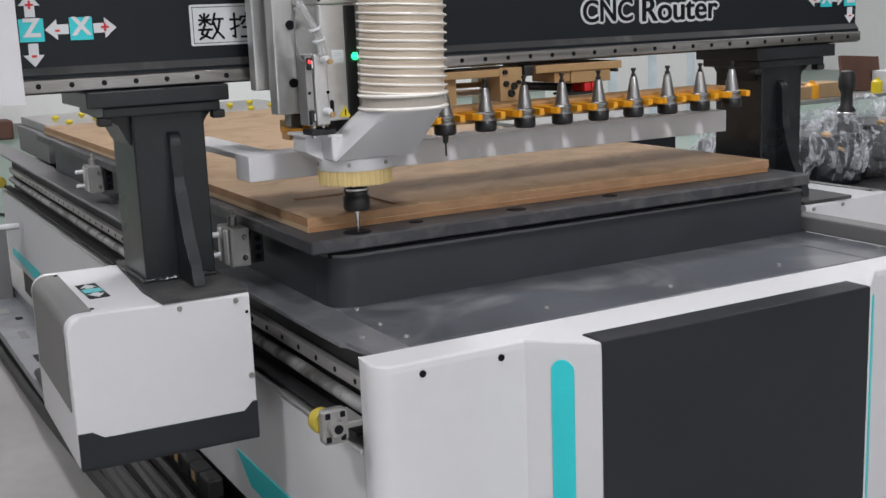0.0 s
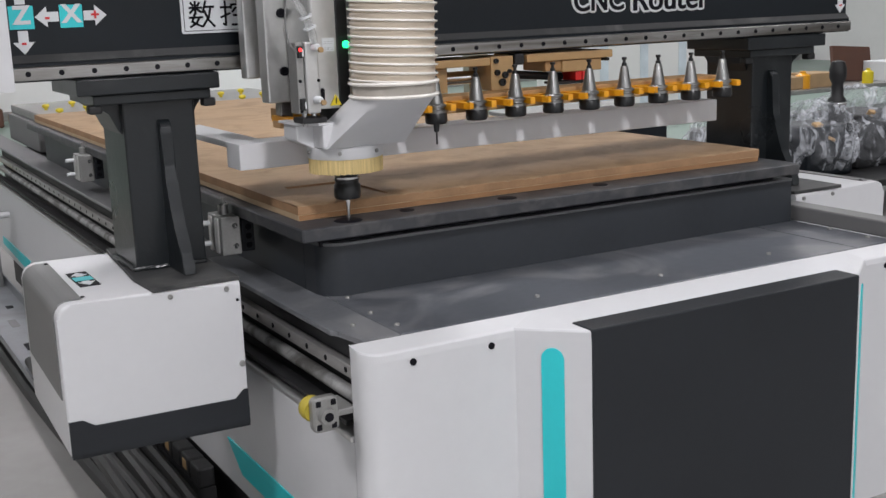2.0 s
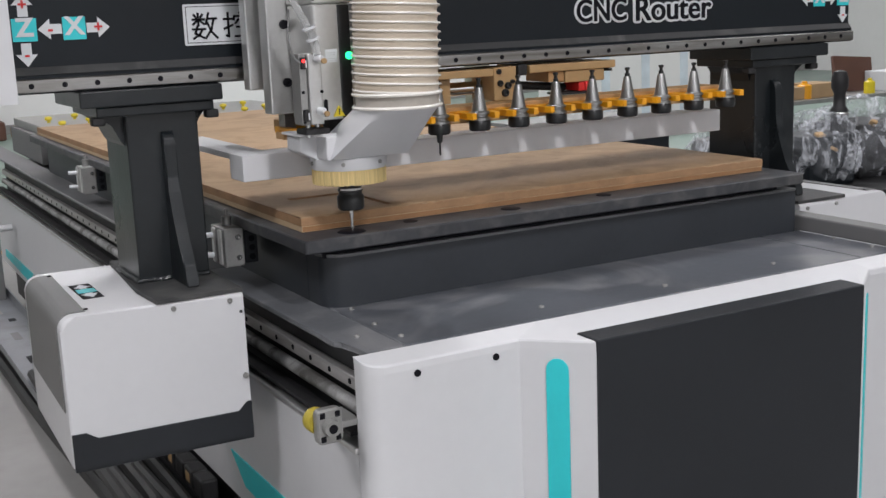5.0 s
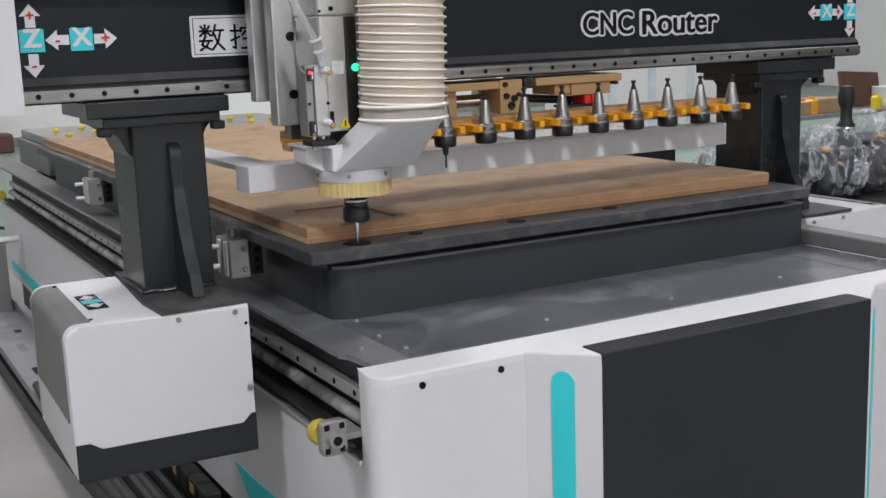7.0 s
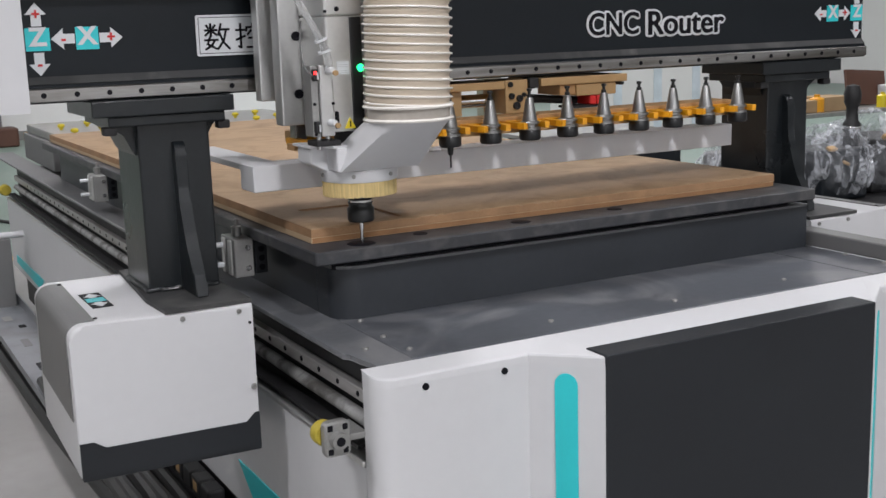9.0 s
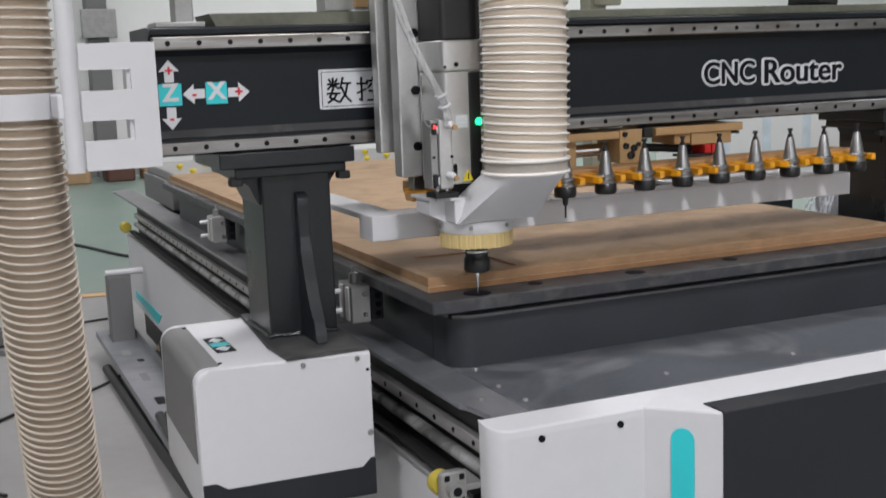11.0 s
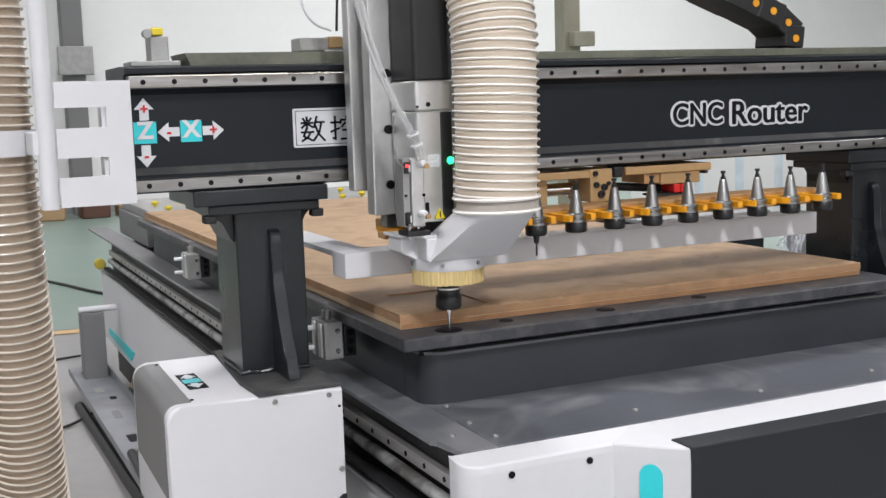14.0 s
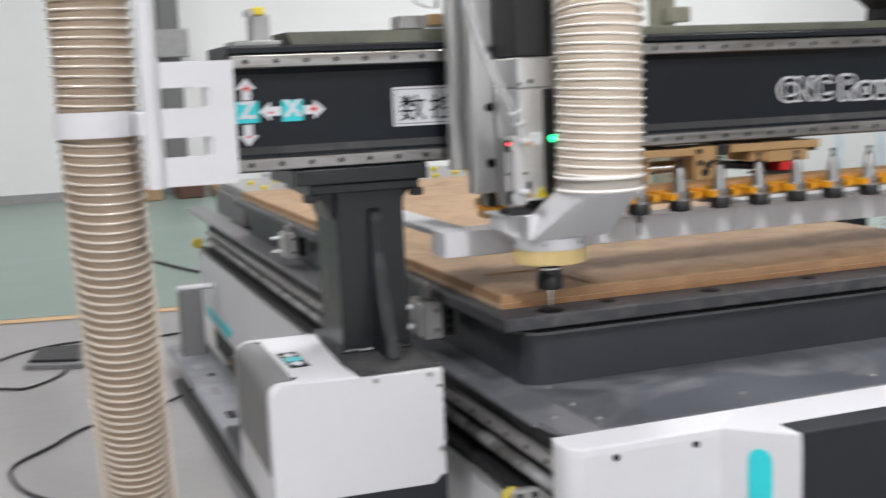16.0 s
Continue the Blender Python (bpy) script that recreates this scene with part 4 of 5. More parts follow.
first = None
for k in range(-3, 9):
    fk = rpart("fork", fork(), YELLOW, rack, "yellow plastic fork") if first is None else None
    if first is None:
        first = fk
        fk.location = Vector((XT + PITCH * k, YT, 1.047)) - rack.location
    else:
        fk = first.copy()
        scene.collection.objects.link(fk)
        fk.location = Vector((XT + PITCH * k, YT, 1.047)) - rack.location
# meshes of the forks are built round their own origin
for v in first.data.vertices:
    v.co += rack.location
plain, fine, wide = tool_holder(0), tool_holder(1), tool_holder(2)
spots = {-2: wide, -1: wide, 0: fine}
used = set()
for k in range(-2, 9):
    src = spots.get(k, plain)
    at = Matrix.Translation((XT + PITCH * k, YT, 1.016)) @ Matrix.Rotation(0.6 * k, 4, "Z")
    if src not in used:
        src.matrix_basis = at
        used.add(src)
    else:
        copy_thing(src, at)

# ---- lettering and signs on the gantry ----
YB = 0.034


def text(name, body, size, material, parent, m, bold=0.0, depth=0.0006, spread=()):
    cu = bpy.data.curves.new(name, "FONT")
    cu.body, cu.size, cu.extrude, cu.offset = body, size, depth, bold
    cu.align_x, cu.align_y = "CENTER", "CENTER"
    tmp = bpy.data.objects.new(name, cu)
    scene.collection.objects.link(tmp)
    bpy.context.view_layer.update()
    me = bpy.data.meshes.new_from_object(tmp.evaluated_get(bpy.context.evaluated_depsgraph_get()))
    bpy.data.objects.remove(tmp)
    if spread:
        heavy = bmesh.new()
        for k, (dx, dz) in enumerate(spread):
            src = me.copy()
            src.transform(Matrix.Translation((dx, dz, 0.00004 * k)))
            heavy.from_mesh(src)
            bpy.data.meshes.remove(src)
        heavy.to_mesh(me)
        heavy.free()
    me.transform(m)
    me.materials.clear()
    me.materials.append(material)
    ob = new(name, me)
    ob.parent = parent
    ob.location = -sum((p_.location for p_ in (parent, parent.parent) if p_), Vector())
    return ob


def front_face(x, y, z):
    return Matrix.Translation((x, y, z)) @ pose(0, 0, 0, 90)


def word(body, x0, x1, z0, z1):
    """One word of the lettering between x0 and x1, from its foot z0 to its head z1: black strokes on a wide pale outline."""
    heavy = [(0.0020 * math.cos(radians(30 * k)), 0.0012 * math.sin(radians(30 * k))) for k in range(12)] + [(0.0, 0.0)]
    wide = [(0.0088 * math.cos(radians(15 * k)), 0.0068 * math.sin(radians(15 * k))) for k in range(24)] + [(0.0055 * math.cos(radians(30 * k)), 0.0042 * math.sin(radians(30 * k))) for k in range(12)]
    probe = text("probe", body, 0.083, INK, gantry, Matrix(), spread=heavy)
    us, vs = [v.co.x for v in probe.data.vertices], [v.co.y for v in probe.data.vertices]
    bpy.data.objects.remove(probe)
    kx, kz = (x1 - x0) / (max(us) - min(us)), (z1 - z0) / (max(vs) - min(vs))
    fit = Matrix.Diagonal((kx, kz, 1, 1)) @ Matrix.Translation((-min(us), -min(vs), 0))
    ol = text("lettering_outline", body, 0.083, PAPER, gantry, front_face(x0, YB - 0.0012, z0) @ fit, spread=wide)
    ol["label"] = "pale outline of the lettering"
    text("lettering", body, 0.083, INK, gantry, front_face(x0, YB - 0.0040, z0) @ fit, spread=heavy)


word("CNC", 1.130, 1.278, 1.2285, 1.2815)
word("Router", 1.306, 1.547, 1.2245, 1.2815)


def arrow(cx, cz, ang):
    pts = [(-0.009, -0.021), (0.009, -0.021), (0.009, 0.0), (0.019, 0.0), (0, 0.022), (-0.019, 0.0), (-0.009, 0.0)]
    c_, s_ = math.cos(radians(ang)), math.sin(radians(ang))
    return prism([(cx + u * c_ - v * s_, cz + u * s_ + v * c_) for u, v in pts], "y", YB - 0.0028, YB - 0.0008)


def axis_sign(xz, xx, zc, flip=1):
    s = bpart("axis_plate", box(xz - 0.022, xz + 0.022, YB - 0.0028, YB - 0.0008, zc - 0.021, zc + 0.021), TEAL, gantry, "teal square")
    text("letter", "Z", 0.046, PAPER, s, front_face(xz, YB - 0.0042, zc + 0.003), 0.0015)
    s2 = bpart("axis_plate", box(xx - 0.021, xx + 0.021, YB - 0.0028, YB - 0.0008, zc - 0.021, zc + 0.021), TEAL, gantry, "teal square")
    text("letter", "X", 0.046, PAPER, s2, front_face(xx, YB - 0.0042, zc + 0.003), 0.0015)
    for ax, az, an, ch in ((xz, zc + 0.045, 0, "+"), (xz, zc - 0.045, 180, "-"), (xx - 0.044, zc, 90, "-"), (xx + 0.044, zc, -90, "+")):
        bpart("arrow", arrow(ax, az, an), PAPER, gantry, "white arrow")
        text("sign_mark", ch, 0.028, RED, gantry, front_face(ax, YB - 0.0042, az), 0.0008)


axis_sign(-0.116, -0.026, 1.262)
axis_sign(2.02, 1.93, 1.262)
# white plate with two large characters, drawn as strokes
plate = bpart("name_plate", prism(rounded(0.184, 0.60, 1.219, 1.299, 0.004, 3), "y", YB - 0.003, YB - 0.0005), PAPER, gantry, "white plate with black characters")


def strokes(x, z, size, segs, width):
    for x0, z0, x1, z1 in segs:
        a, b = Vector((x + x0 * size, z + z0 * size)), Vector((x + x1 * size, z + z1 * size))
        d = (b - a).normalized() * width * 0.35
        nrm = Vector((-d.y, d.x)).normalized() * width / 2
        pts = [a - d + nrm, a - d - nrm, b + d - nrm, b + d + nrm]
        bpart("stroke", prism([(q.x, q.y) for q in pts], "y", YB - 0.0042, YB - 0.0028), INK, plate)


shu = [(0.25, 0.98, 0.25, 0.5), (0.02, 0.74, 0.5, 0.74), (0.08, 0.93, 0.16, 0.82), (0.43, 0.93, 0.34, 0.82), (0.23, 0.72, 0.03, 0.55), (0.27, 0.72, 0.48, 0.56),
       (0.0, 0.36, 0.52, 0.36), (0.22, 0.5, 0.1, 0.2), (0.1, 0.2, 0.45, 0.02), (0.4, 0.36, 0.28, 0.15), (0.28, 0.15, 0.02, 0.0),
       (0.68, 0.98, 0.55, 0.55), (0.62, 0.76, 1.0, 0.76), (0.88, 0.76, 0.78, 0.35), (0.78, 0.35, 0.52, 0.0), (0.62, 0.6, 0.74, 0.28), (0.74, 0.28, 1.0, 0.0)]
kong = [(0.2, 0.98, 0.2, 0.05), (0.2, 0.05, 0.1, 0.1), (0.02, 0.74, 0.38, 0.74), (0.02, 0.36, 0.38, 0.5), (0.7, 0.98, 0.72, 0.86), (0.46, 0.84, 0.98, 0.84), (0.46, 0.84, 0.44, 0.7), (0.98, 0.84, 0.96, 0.7),
        (0.64, 0.72, 0.5, 0.56), (0.8, 0.72, 0.96, 0.56), (0.54, 0.42, 0.94, 0.42), (0.74, 0.42, 0.74, 0.06), (0.46, 0.05, 1.0, 0.05)]
strokes(0.201, 1.232, 0.050, shu, 0.0044)
strokes(0.265, 1.231, 0.050, kong, 0.0044)
border = bmesh.new()
for b4 in ((0.189, 0.59, 1.2235, 1.2247), (0.189, 0.59, 1.2933, 1.2945), (0.189, 0.1902, 1.2247, 1.2933)):
    add_box(border, b4[0], b4[1], YB - 0.004, YB - 0.0028, b4[2], b4[3])
bpart("border", border, INK, plate)

# ---- things on and beside the machine ----
def table_clamp():
    """Small pneumatic positioning cylinder bolted to the side of the table."""
    ob = thing("positioning_cylinder", "grey aluminium pneumatic positioning cylinder at the table edge", "pneumatic cylinder", group="positioning cylinders")
    part("body", box(-0.022, 0.022, -0.045, 0.045, 0.0, 0.085, 0.003), GREY, ob)
    part("front_rib", box(-0.027, -0.012, -0.03, -0.012, 0.004, 0.081, 0.003), ALU, ob)
    part("front_rib", box(-0.027, -0.012, 0.012, 0.03, 0.004, 0.081, 0.003), ALU, ob)
    part("mount", box(0.022, 0.05, -0.052, 0.055, 0.006, 0.078, 0.003), BLACK, ob)
    part("piston", lathe([(0, 0.085), (0.011, 0.085), (0.011, 0.106), (0.004, 0.108), (0.004, 0.122), (0, 0.123)], None, 14), GREY, ob)
    for z in (0.02, 0.065):
        part("screw", bolt((0.008, -0.045, z), 0.006, 0.004, "-y"), CHROME, ob)
        part("port", lathe([(0, 0), (0.006, 0), (0.006, 0.03), (0, 0.03)], pose(-0.022, 0.02, z, 0, -90), 12), PAPER, ob)
    for z in (0.02, 0.04, 0.06):
        part("hole", lathe([(0, 0), (0.007, 0), (0.007, 0.002), (0, 0.002)], pose(0.036, -0.052, z, 90), 12), INK, ob)
    return ob


cl = table_clamp()
cl.matrix_basis = pose(0.284, 0.17, 0.742)
copy_thing(cl, pose(0.286, 1.56, 0.742))

# bracket at the gantry's end, and the hanging suction hose
brk = thing("hose_bracket", "white sheet-metal hose bracket on the gantry end", "hose bracket", (-0.23, -0.02, 1.25))
bm = bmesh.new()
grid_x, grid_z = (-0.288, -0.197, -0.150), (1.131, 1.186, 1.222, 1.277, 1.315, 1.363)
solid = {(i, j): not (i == 0 and j in (1, 3)) for i in range(2) for j in range(5)}
cv = {(i, j, k): bm.verts.new((x, y, z)) for i, x in enumerate(grid_x) for j, z in enumerate(grid_z) for k, y in enumerate((-0.030, -0.022))}
for (i, j), on in solid.items():
    if not on:
        continue
    for k in (0, 1):
        bm.faces.new([cv[q] for q in ((i, j, k), (i + 1, j, k), (i + 1, j + 1, k), (i, j + 1, k))])
    for di, dj, a, b in ((-1, 0, (i, j), (i, j + 1)), (1, 0, (i + 1, j), (i + 1, j + 1)), (0, -1, (i, j), (i + 1, j)), (0, 1, (i, j + 1), (i + 1, j + 1))):
        if not solid.get((i + di, j + dj), False):
            bm.faces.new([cv[(*a, 0)], cv[(*b, 0)], cv[(*b, 1)], cv[(*a, 1)]])
bpart("plate", bm, WHITE, brk)
bpart("side_flange", box(-0.161, -0.1525, -0.0215, 0.12, 1.133, 1.361, 0.001), WHITE, brk)
bpart("slot_lip", box(-0.2045, -0.1975, -0.0215, 0.02, 1.187, 1.221), WHITE, brk)
bpart("slot_lip", box(-0.2045, -0.1975, -0.0215, 0.02, 1.278, 1.314), WHITE, brk)
bpart("post", tube([Vector((-0.305, -0.014, 1.128)), Vector((-0.305, -0.014, 1.62))], 0.0165, 20), WHITE, brk, "white round tube")
HP = [(-0.40, 0.16, 1.95), (-0.392, 0.165, 1.6), (-0.386, 0.17, 1.444), (-0.384, 0.175, 1.25), (-0.379, 0.20, 1.035), (-0.366, 0.27, 0.75), (-0.352, 0.36, 0.49), (-0.335, 0.46, 0.25), (-0.32, 0.56, 0.0)]
hose2 = ribbed_hose("suction_hose", "dusty tan ribbed suction hose hanging down to the concrete floor", smooth_path([(x - 0.004, y, z) for x, y, z in HP], 12), 0.0795, 0.0185, HOSE_DUSTY, RIB_DUSTY)
part("band", lathe([(0.083, 0.0), (0.086, 0.0), (0.086, 0.05), (0.083, 0.05)], pose(-0.388, 0.175, 1.225), 36), WHITE, hose2, "white clamping band")
bpart("band_strap", box(-0.33, -0.30, -0.02, 0.14, 1.228, 1.272, 0.003), WHITE, brk)

# energy chain above the gantry
chain = thing("energy_chain", "black plastic cable chain with yellow pins on the gantry top", "cable chain", (1.53, 0.12, 1.43))
cpts = [(1.528, 1.412), (1.533, 1.455), (1.484, 1.492), (1.432, 1.512), (1.378, 1.531), (1.305, 1.558), (1.225, 1.588), (1.145, 1.618), (1.065, 1.645)]
for k, ((xa, za), (xb_, zb_)) in enumerate(zip(cpts, cpts[1:])):
    d = Vector((xb_ - xa, zb_ - za))
    n_ = Vector((-d.y, d.x)).normalized() * 0.030
    e_ = d.normalized() * (0.012 if k else 0.0)
    a, b = Vector((xa, za)) - e_, Vector((xb_, zb_)) + d.normalized() * 0.012
    front = 0.06 + 0.003 * (k % 2)
    link = bpart("link", prism([(q.x, q.y) for q in (a + n_, a - n_, b - n_, b + n_)], "y", front, 0.24 - front, 0.003, 1), RUBBER, chain)
    bpart("pin", lathe([(0, 0.003), (0.0095, 0.003), (0.0095, 0), (0, 0)], pose((xa + xb_) / 2, front - 0.0005, (za + zb_) / 2, 90), 14), YELLOW, link, "yellow pin")

# limit switch and small parts on the gantry top
sw = thing("limit_switch", "grey limit switch with a yellow cap on the gantry top", "limit switch", (-0.065, 0.11, 1.41))
bpart("switch_body", box(-0.085, -0.048, 0.09, 0.14, 1.395, 1.452, 0.003), GREY, sw)
bpart("switch_cap", box(-0.082, -0.058, 0.085, 0.135, 1.4525, 1.468, 0.003), KNOB, sw, "yellow cap")
bpart("switch_knob", lathe([(0, 0), (0.009, 0), (0.009, 0.02), (0, 0.02)], pose(-0.09, 0.10, 1.456, 90), 14), GREY, sw)
bpart("switch_base", box(-0.128, -0.03, 0.07, 0.16, 1.3915, 1.402, 0.002), GREY, sw)
ctl = thing("sensor_bracket", "grey bracket with a copper-coloured block on the gantry top", "bracket", (0.29, 0.12, 1.435))
bpart("bracket_bar", box(0.225, 0.36, 0.09, 0.15, 1.4185, 1.446, 0.002), GREY, ctl)
bpart("bracket_foot", box(0.28, 0.36, 0.085, 0.155, 1.4162, 1.4195, 0.001), PAPER, ctl)
bpart("copper_block", box(0.288, 0.318, 0.082, 0.11, 1.424, 1.448, 0.002), BRASS, ctl)
bpart("rod", tube([Vector((0.312, 0.1, 1.46)), Vector((0.318, 0.1, 1.56))], 0.003, 8), RUBBER, ctl)
bpart("clear_tube", tube(smooth_path([(0.30, 0.1, 1.462), (0.265, 0.1, 1.475), (0.24, 0.1, 1.51), (0.235, 0.1, 1.56), (0.24, 0.1, 1.62)]), 0.003, 8), PAPER, ctl)

# ---- on the floor along the bed ----
tray = thing("cable_tray", "grey perforated steel cable tray along the bed", "cable tray", (0.11, 2.2, 0))
bpart("channel", prism([(0.052, 0.085), (0.052, 0.114), (0.204, 0.114), (0.204, 0.15), (0.21, 0.15), (0.21, 0.108), (0.058, 0.108), (0.058, 0.085)], "y", 1.2, 3.28), TRAY, tray)
for x, y, w, d, m_ in ((0.094, 3.03, 0.042, 0.13, INK), (0.098, 2.72, 0.036, 0.09, FLOORM), (0.136, 2.575, 0.028, 0.05, INK), (0.106, 2.26, 0.03, 0.12, GREYP), (0.10, 1.9, 0.036, 0.10, INK), (0.13, 1.55, 0.03, 0.08, INK)):
    bpart("slot", prism(rounded(x, x + w, y, y + d, 0.006, 3), "z", 0.1142, 0.1150), m_, tray)
for y in (1.6, 2.9):
    bpart("foot", box(0.10, 0.15, y, y + 0.05, 0.0, 0.108), GREY, tray)
post = thing("steel_post", "grey steel post with a white pipe beside the bed", "post", (0.15, 3.05, 0))
bpart("upright", box(0.092, 0.192, 3.0, 3.1, 0.0, 0.412, 0.004), GREYP, post)
bpart("pipe", tube([Vector((0.085, 3.02, 0.426)), Vector((0.25, 3.02, 0.426))], 0.014, 14), WHITE, post, "white plastic pipe")
low = thing("drag_chain", "black cable chain with brass clips lying along the bed", "cable chain", (0.15, 1.5, 0))
for i in range(30):
    y = 0.3 + 0.075 * i
    lk = bpart("link", box(0.215, 0.257, y, y + 0.068, 0.15, 0.20, 0.006), RUBBER, low)
    if i % 2:
        bpart("clip", box(0.2135, 0.222, y + 0.02, y + 0.05, 0.165, 0.19, 0.002), BRASS, lk, "brass clip")
bpart("chain_support", box(0.215, 0.257, 0.3, 2.6, 0.0, 0.149), RUBBER, low)


def floor_cable(name, label, pts, r=0.008):
    tagged(part(name, tube(smooth_path(pts, 8), r, 8), CABLE), label, "cable")


# black tube in place of the shade under the tray's left edge
floor_cable("floor_tube", "black tube on the floor standing in for shade under the tray", [(0.12, 0.3, 0.022), (0.085, 1.0, 0.022), (0.064, 1.6, 0.022), (0.056, 2.2, 0.022), (0.046, 2.9, 0.022)], 0.022)
floor_cable("floor_tube", "black hose lying on the floor under the bed", [(0.16, -0.1, 0.035), (0.17, 0.5, 0.035), (0.19, 1.2, 0.035), (0.18, 2.2, 0.035)], 0.033)
floor_cable("power_cable", "thin black cable curling over the concrete floor", [(0.10, 2.75, 0.03), (-0.05, 2.63, 0.010), (-0.377, 2.422, 0.008), (-0.522, 2.219, 0.008), (-0.645, 2.06, 0.008), (-0.66, 1.91, 0.008), (-0.60, 1.70, 0.008), (-0.45, 1.5, 0.008)], 0.0065)
floor_cable("power_cable", "black cable lying on the floor near the pedal", [(0.2, 4.05, 0.010), (-0.05, 4.02, 0.008), (-0.319, 4.119, 0.008), (-0.549, 4.045, 0.008), (-0.714, 3.888, 0.008), (-0.95, 3.6, 0.008), (-1.2, 3.5, 0.008)], 0.0065)
floor_cable("power_cable", "black cable looping over the concrete floor", [(-0.40, 3.58, 0.02), (-0.434, 3.41, 0.008), (-0.589, 3.209, 0.008), (-0.709, 3.254, 0.008), (-0.95, 3.3, 0.008), (-1.3, 3.4, 0.008)], 0.0065)
floor_cable("power_cable", "grey-black cable across the green painted floor", [(0.0, 7.6, 0.015), (0.355, 6.93, 0.015), (0.617, 6.13, 0.015), (0.9, 5.7, 0.015)], 0.012)
for k in range(5):
    x = 0.062 + 0.032 * k
    floor_cable("machine_cable", "thick black machine cable lying in the cable tray", [(x + 0.01, -0.25, 0.06 + 0.02 * (k % 2)), (x, 0.25, 0.135), (x + 0.006 * (-1) ** k, 0.7, 0.135), (x, 1.3, 0.135), (x + 0.01, 1.7, 0.132)], 0.017)
pedal = thing("foot_switch", "flat dark grey foot switch on the concrete floor", "foot switch", (-0.42, 3.7, 0))
bpart("switch_base", prism([(-0.60, 3.62), (-0.33, 3.50), (-0.30, 3.94), (-0.53, 3.98)], "z", 0.0, 0.025, 0.004), GREYP, pedal)
bpart("treadle", prism([(-0.575, 3.66), (-0.345, 3.56), (-0.32, 3.90), (-0.52, 3.94)], "z", 0.025, 0.04, 0.005), RUBBER, pedal)

# ---- far things ----
col = thing("service_riser", "grey service column with a switch box against the wall", "riser", (1.4, 12.9, 0))
bpart("riser_pipe", box(1.27, 1.53, 12.8, 13.055, 0.0, 5.9, 0.02), GREYP, col)
bpart("switch_box", box(1.2, 1.62, 12.7, 12.80, 1.75, 2.1, 0.01), GREY, col)
random.seed(11)
for k, (x, w, h, m_) in enumerate(((0.85, 0.5, 0.16, CARDB), (1.45, 0.35, 0.22, BROWN), (1.95, 0.45, 0.14, CARDB), (2.7, 0.6, 0.25, PAPER), (3.4, 0.5, 0.18, PAPER))):
    ob = part("carton", prism(rounded(-w / 2, w / 2, -0.2, 0.2, 0.05, 3), "z", 0, h, 0.02, 2), m_)
    ob.location = (x, 12.3 + 0.1 * random.random(), 0.006)
    tagged(ob, "small carton at the foot of the wall", "carton")
tan = thing("machine_column", "tan painted machine column standing behind the bed", "column", (4.44, 6.0, 0))
bpart("column_body", box(4.36, 4.52, 5.95, 6.1, 0.006, 2.6, 0.01), TAN, tan)
bpart("column_bracket", box(4.40, 4.60, 5.85, 5.95, 1.70, 1.82, 0.01), TAN, tan)
cab = thing("storage_cabinet", "white cabinet with pale blue stripes on the green floor", "cabinet", (7.3, 7.2, 0))
bpart("cabinet_body", box(6.1, 8.3, 7.0, 7.6, 0.006, 1.15, 0.01), WALLM, cab)
for x in (6.45, 6.95, 7.45, 7.95):
    bpart("stripe", box(x, x + 0.10, 6.994, 7.0, 0.1, 1.1), BLUE, cab, "pale blue stripe")
blk = thing("tool_cabinet", "dark blue-grey cabinet behind the bed", "cabinet", (3.0, 2.4, 0))
bpart("cabinet_body", box(2.55, 3.25, 2.2, 2.7, 0.0, 0.70, 0.01), CHAR, blk)
bpart("cabinet_top", box(2.53, 3.27, 2.18, 2.72, 0.70, 0.72, 0.004), GREY, blk)

# workbench with parts in clear film, beside the machine
bench = thing("pallet_bench", "low black steel bench beside the machine", "bench", (4.7, 2.5, 0))
bpart("bench_top", box(3.9, 5.6, 2.0, 3.2, 0.20, 0.24, 0.005), RUBBER, bench)
for x in (3.95, 5.5):
    for y in (2.05, 3.1):
        bpart("leg", box(x, x + 0.06, y, y + 0.06, 0.0, 0.20), RUBBER, bench)


def wrapped(name, label, centre, size, seed, inner):
    """A lump of machine parts with crumpled clear film round it."""
    ob = thing(name, label, "wrapped part", centre, group="wrapped machine parts")
    if inner:
        part("core", box(-size[0] * 0.6, size[0] * 0.6, -size[1] * 0.6, size[1] * 0.6, 0.0, size[2] * 1.3, 0.02), inner, ob, "dark machine part")
    bm = bmesh.new()
    bmesh.ops.create_icosphere(bm, subdivisions=5, radius=1)
    off = Vector((seed * 3.1, seed * 1.7, 0))
    for v in bm.verts:
        q = v.co.copy()
        f1 = noise.noise(q * 1.4 + off) * 0.22
        fold = Vector((q.x * 6.0, q.y * 6.0, q.z * 1.6 + 0.8 * noise.noise(q * 2.0 + off)))
        f2 = abs(noise.noise(fold + off)) * 0.20
        f3 = abs(noise.noise(fold * 2.1 + off)) * 0.04
        s_ = 0.92 + f1 + f2 - f3
        v.co = Vector((q.x * size[0] * s_, q.y * size[1] * s_, max(0.0, (q.z * s_ + 0.85) * size[2])))
    for f_ in bm.faces:
        f_.smooth = True
    part("film", bm, FILM, ob, "crumpled clear plastic film")
    return ob


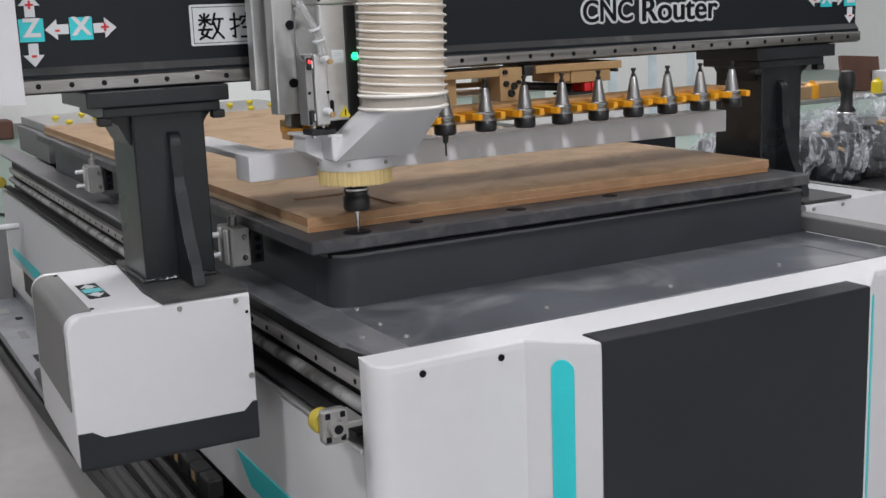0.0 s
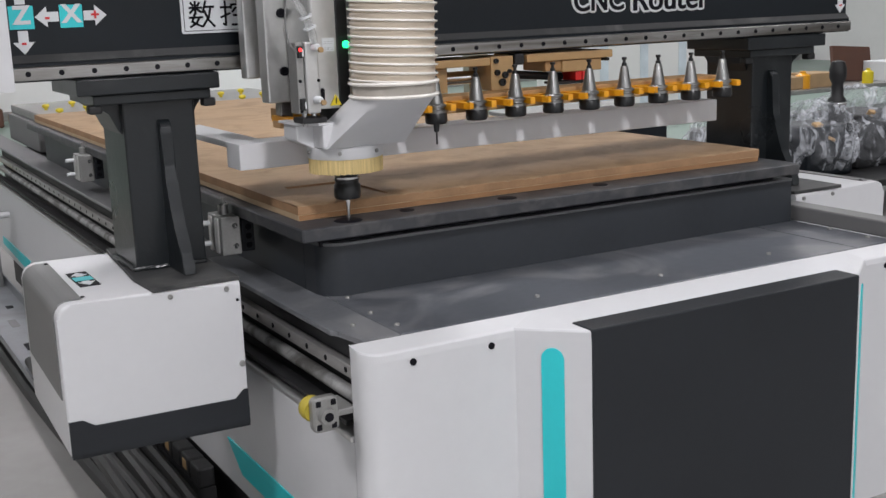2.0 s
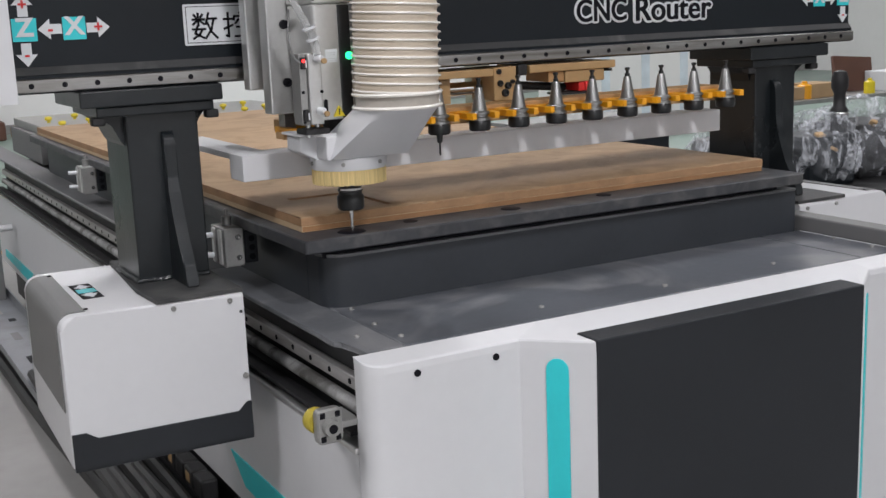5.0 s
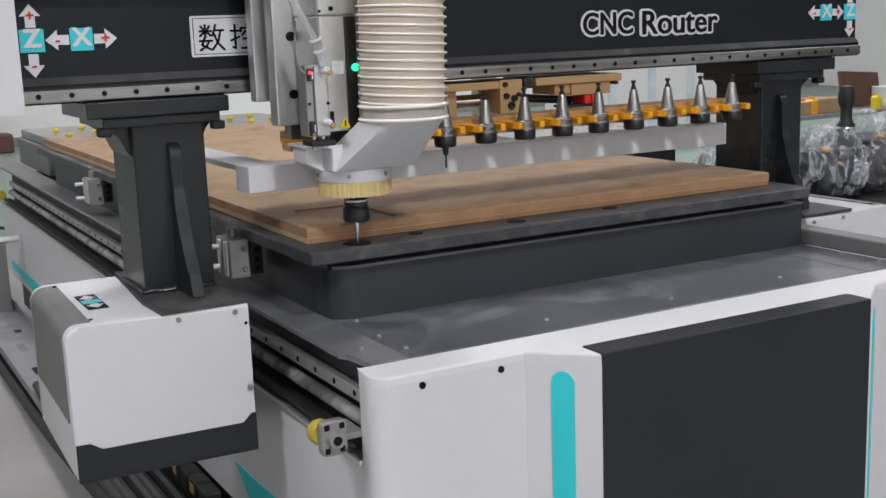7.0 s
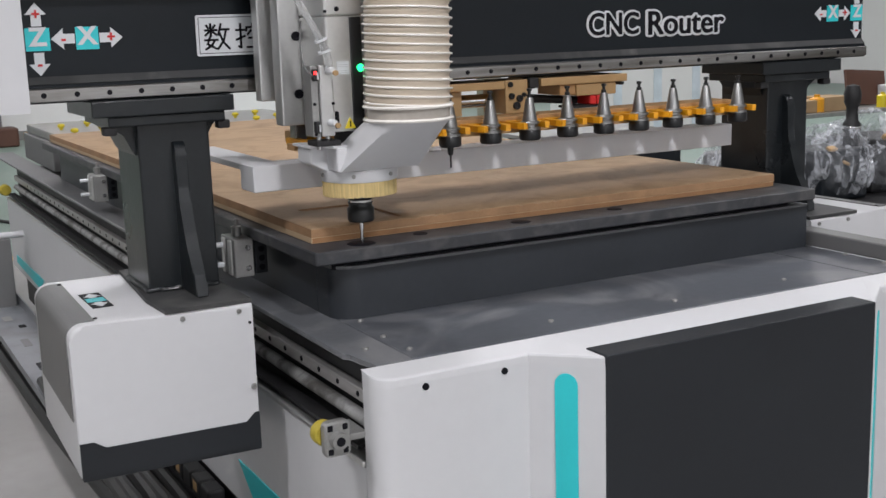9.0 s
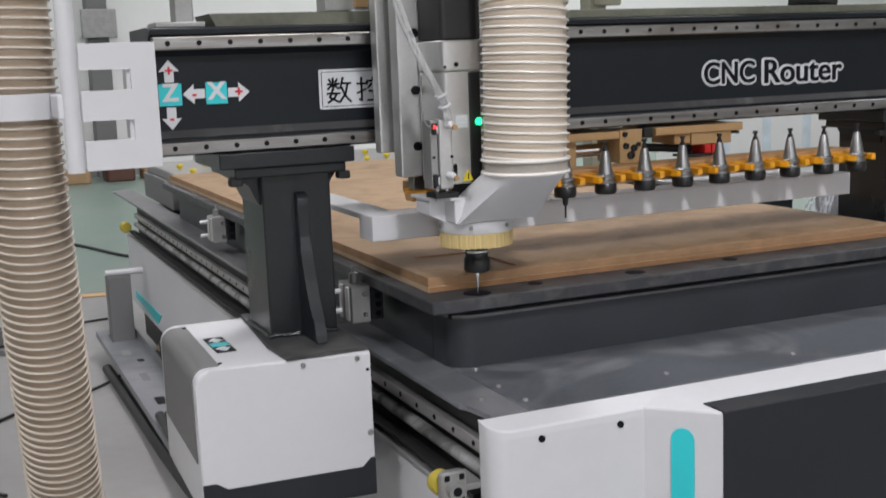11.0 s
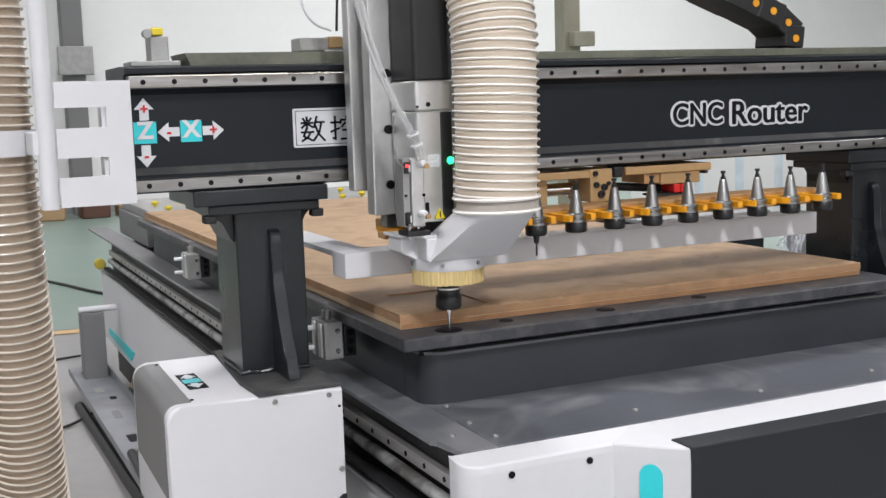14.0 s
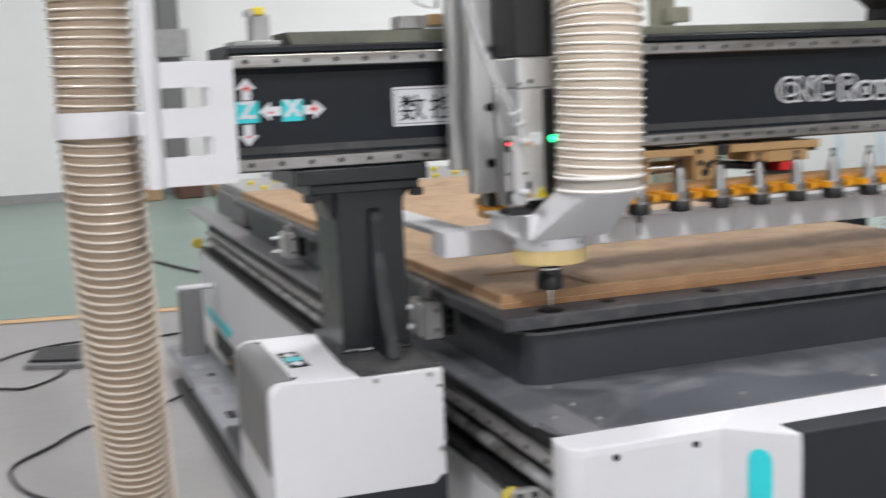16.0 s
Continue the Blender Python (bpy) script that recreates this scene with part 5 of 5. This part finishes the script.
lumps = [wrapped("wrapped_motor", "machine part wrapped in crumpled clear plastic film", at, size, seed, core) for at, size, seed, core in (
    ((4.45, 2.4, 0.24), (0.30, 0.26, 0.22), 1, CHAR),
    ((4.95, 2.5, 0.24), (0.34, 0.30, 0.24), 5, RUBBER),
    ((4.12, 2.75, 0.24), (0.22, 0.24, 0.20), 9, GREYP))]
for k, (x, y, z) in enumerate(((-0.12, -0.16, 0.29), (0.0, -0.15, 0.20), (-0.12, -0.19, 0.31))):
    cp = part("end_cap", prism(rounded(-0.03, 0.03, -0.02, 0.02, 0.01, 3), "z", 0, 0.018, 0.004, 1), ORANGE, lumps[k // 2], "small orange plastic cap")
    cp.matrix_basis = pose(x, y, z, 20, 15 * k, 30 * k)
spd = thing("spare_spindle", "black spindle motor standing in clear film", "spindle motor", (4.6, 2.35, 0.24))
part("body", lathe([(0, 0), (0.045, 0), (0.045, 0.36), (0.05, 0.38), (0.05, 0.41), (0.034, 0.43), (0.032, 0.50), (0.046, 0.53), (0.048, 0.58), (0.036, 0.62), (0, 0.63)], None, 20), RUBBER, spd)
part("ring", lathe([(0.048, 0.38), (0.052, 0.385), (0.052, 0.395), (0.048, 0.40)], None, 20), CHROME, spd)
for x, y, z, r, h, m_, nm in ((8.12, 5.95, 0.311, 0.07, 0.17, YELLOW, "orange-yellow"), (8.98, 5.9, 0.311, 0.055, 0.15, KNOB, "yellow")):
    b_ = part("plastic_bottle", lathe([(0, 0), (r, 0), (r, h * 0.75), (r * 0.4, h * 0.88), (r * 0.4, h), (0, h)], None, 16), m_)
    b_.location = (x, y, z)
    tagged(b_, nm + " plastic bottle on the far workbench", "bottle")
desk = thing("far_workbench", "grey workbench with boards leaning behind the machine", "workbench", (8.7, 6.1, 0))
bpart("bench_top", box(7.7, 10.2, 5.8, 6.6, 0.27, 0.31, 0.005), GREY, desk)
for x in (7.75, 10.05):
    bpart("leg", box(x, x + 0.08, 5.85, 6.55, 0.006, 0.27), GREYP, desk)
brd = part("brown_panel", box(-0.28, 0.28, -0.02, 0.02, 0.0, 0.36, 0.003), BROWN)
brd.matrix_basis = pose(9.10, 6.2, 0.311, -12, 4, 0)
tagged(brd, "dark brown board leaning on the far workbench", "board")
for x, w, h, m_ in ((8.0, 0.3, 0.12, CARDB), (8.35, 0.36, 0.14, CARDB), (9.5, 0.5, 0.2, PAPER)):
    ob = part("carton", box(-w / 2, w / 2, -0.15, 0.15, 0, h, 0.006), m_)
    ob.location = (x, 6.05, 0.311)
    tagged(ob, "small carton on the far workbench", "carton")
shelf = thing("wall_panel_board", "grey notice panel on the white wall", "panel", (13, 13.0, 1.2))
bpart("panel", box(11.6, 14.4, 13.03, 13.09, 0.75, 1.6, 0.01), GREY, shelf)
# lamps of the hall
for lx, ly, watts in LAMPS:
    lamp = thing("ceiling_lamp", "long white strip lamp under the workshop ceiling", "ceiling lamp", (lx, ly, 5.25), group="ceiling lamps")
    part("housing", box(-0.22, 0.22, -0.67, 0.67, 0.0, 0.09, 0.01), WHITE, lamp)
    part("hanger", tube([Vector((0, 0.5, 0.09)), Vector((0, 0.5, 0.76))], 0.006, 6), GREY, lamp)
    part("hanger", tube([Vector((0, -0.5, 0.09)), Vector((0, -0.5, 0.76))], 0.006, 6), GREY, lamp)
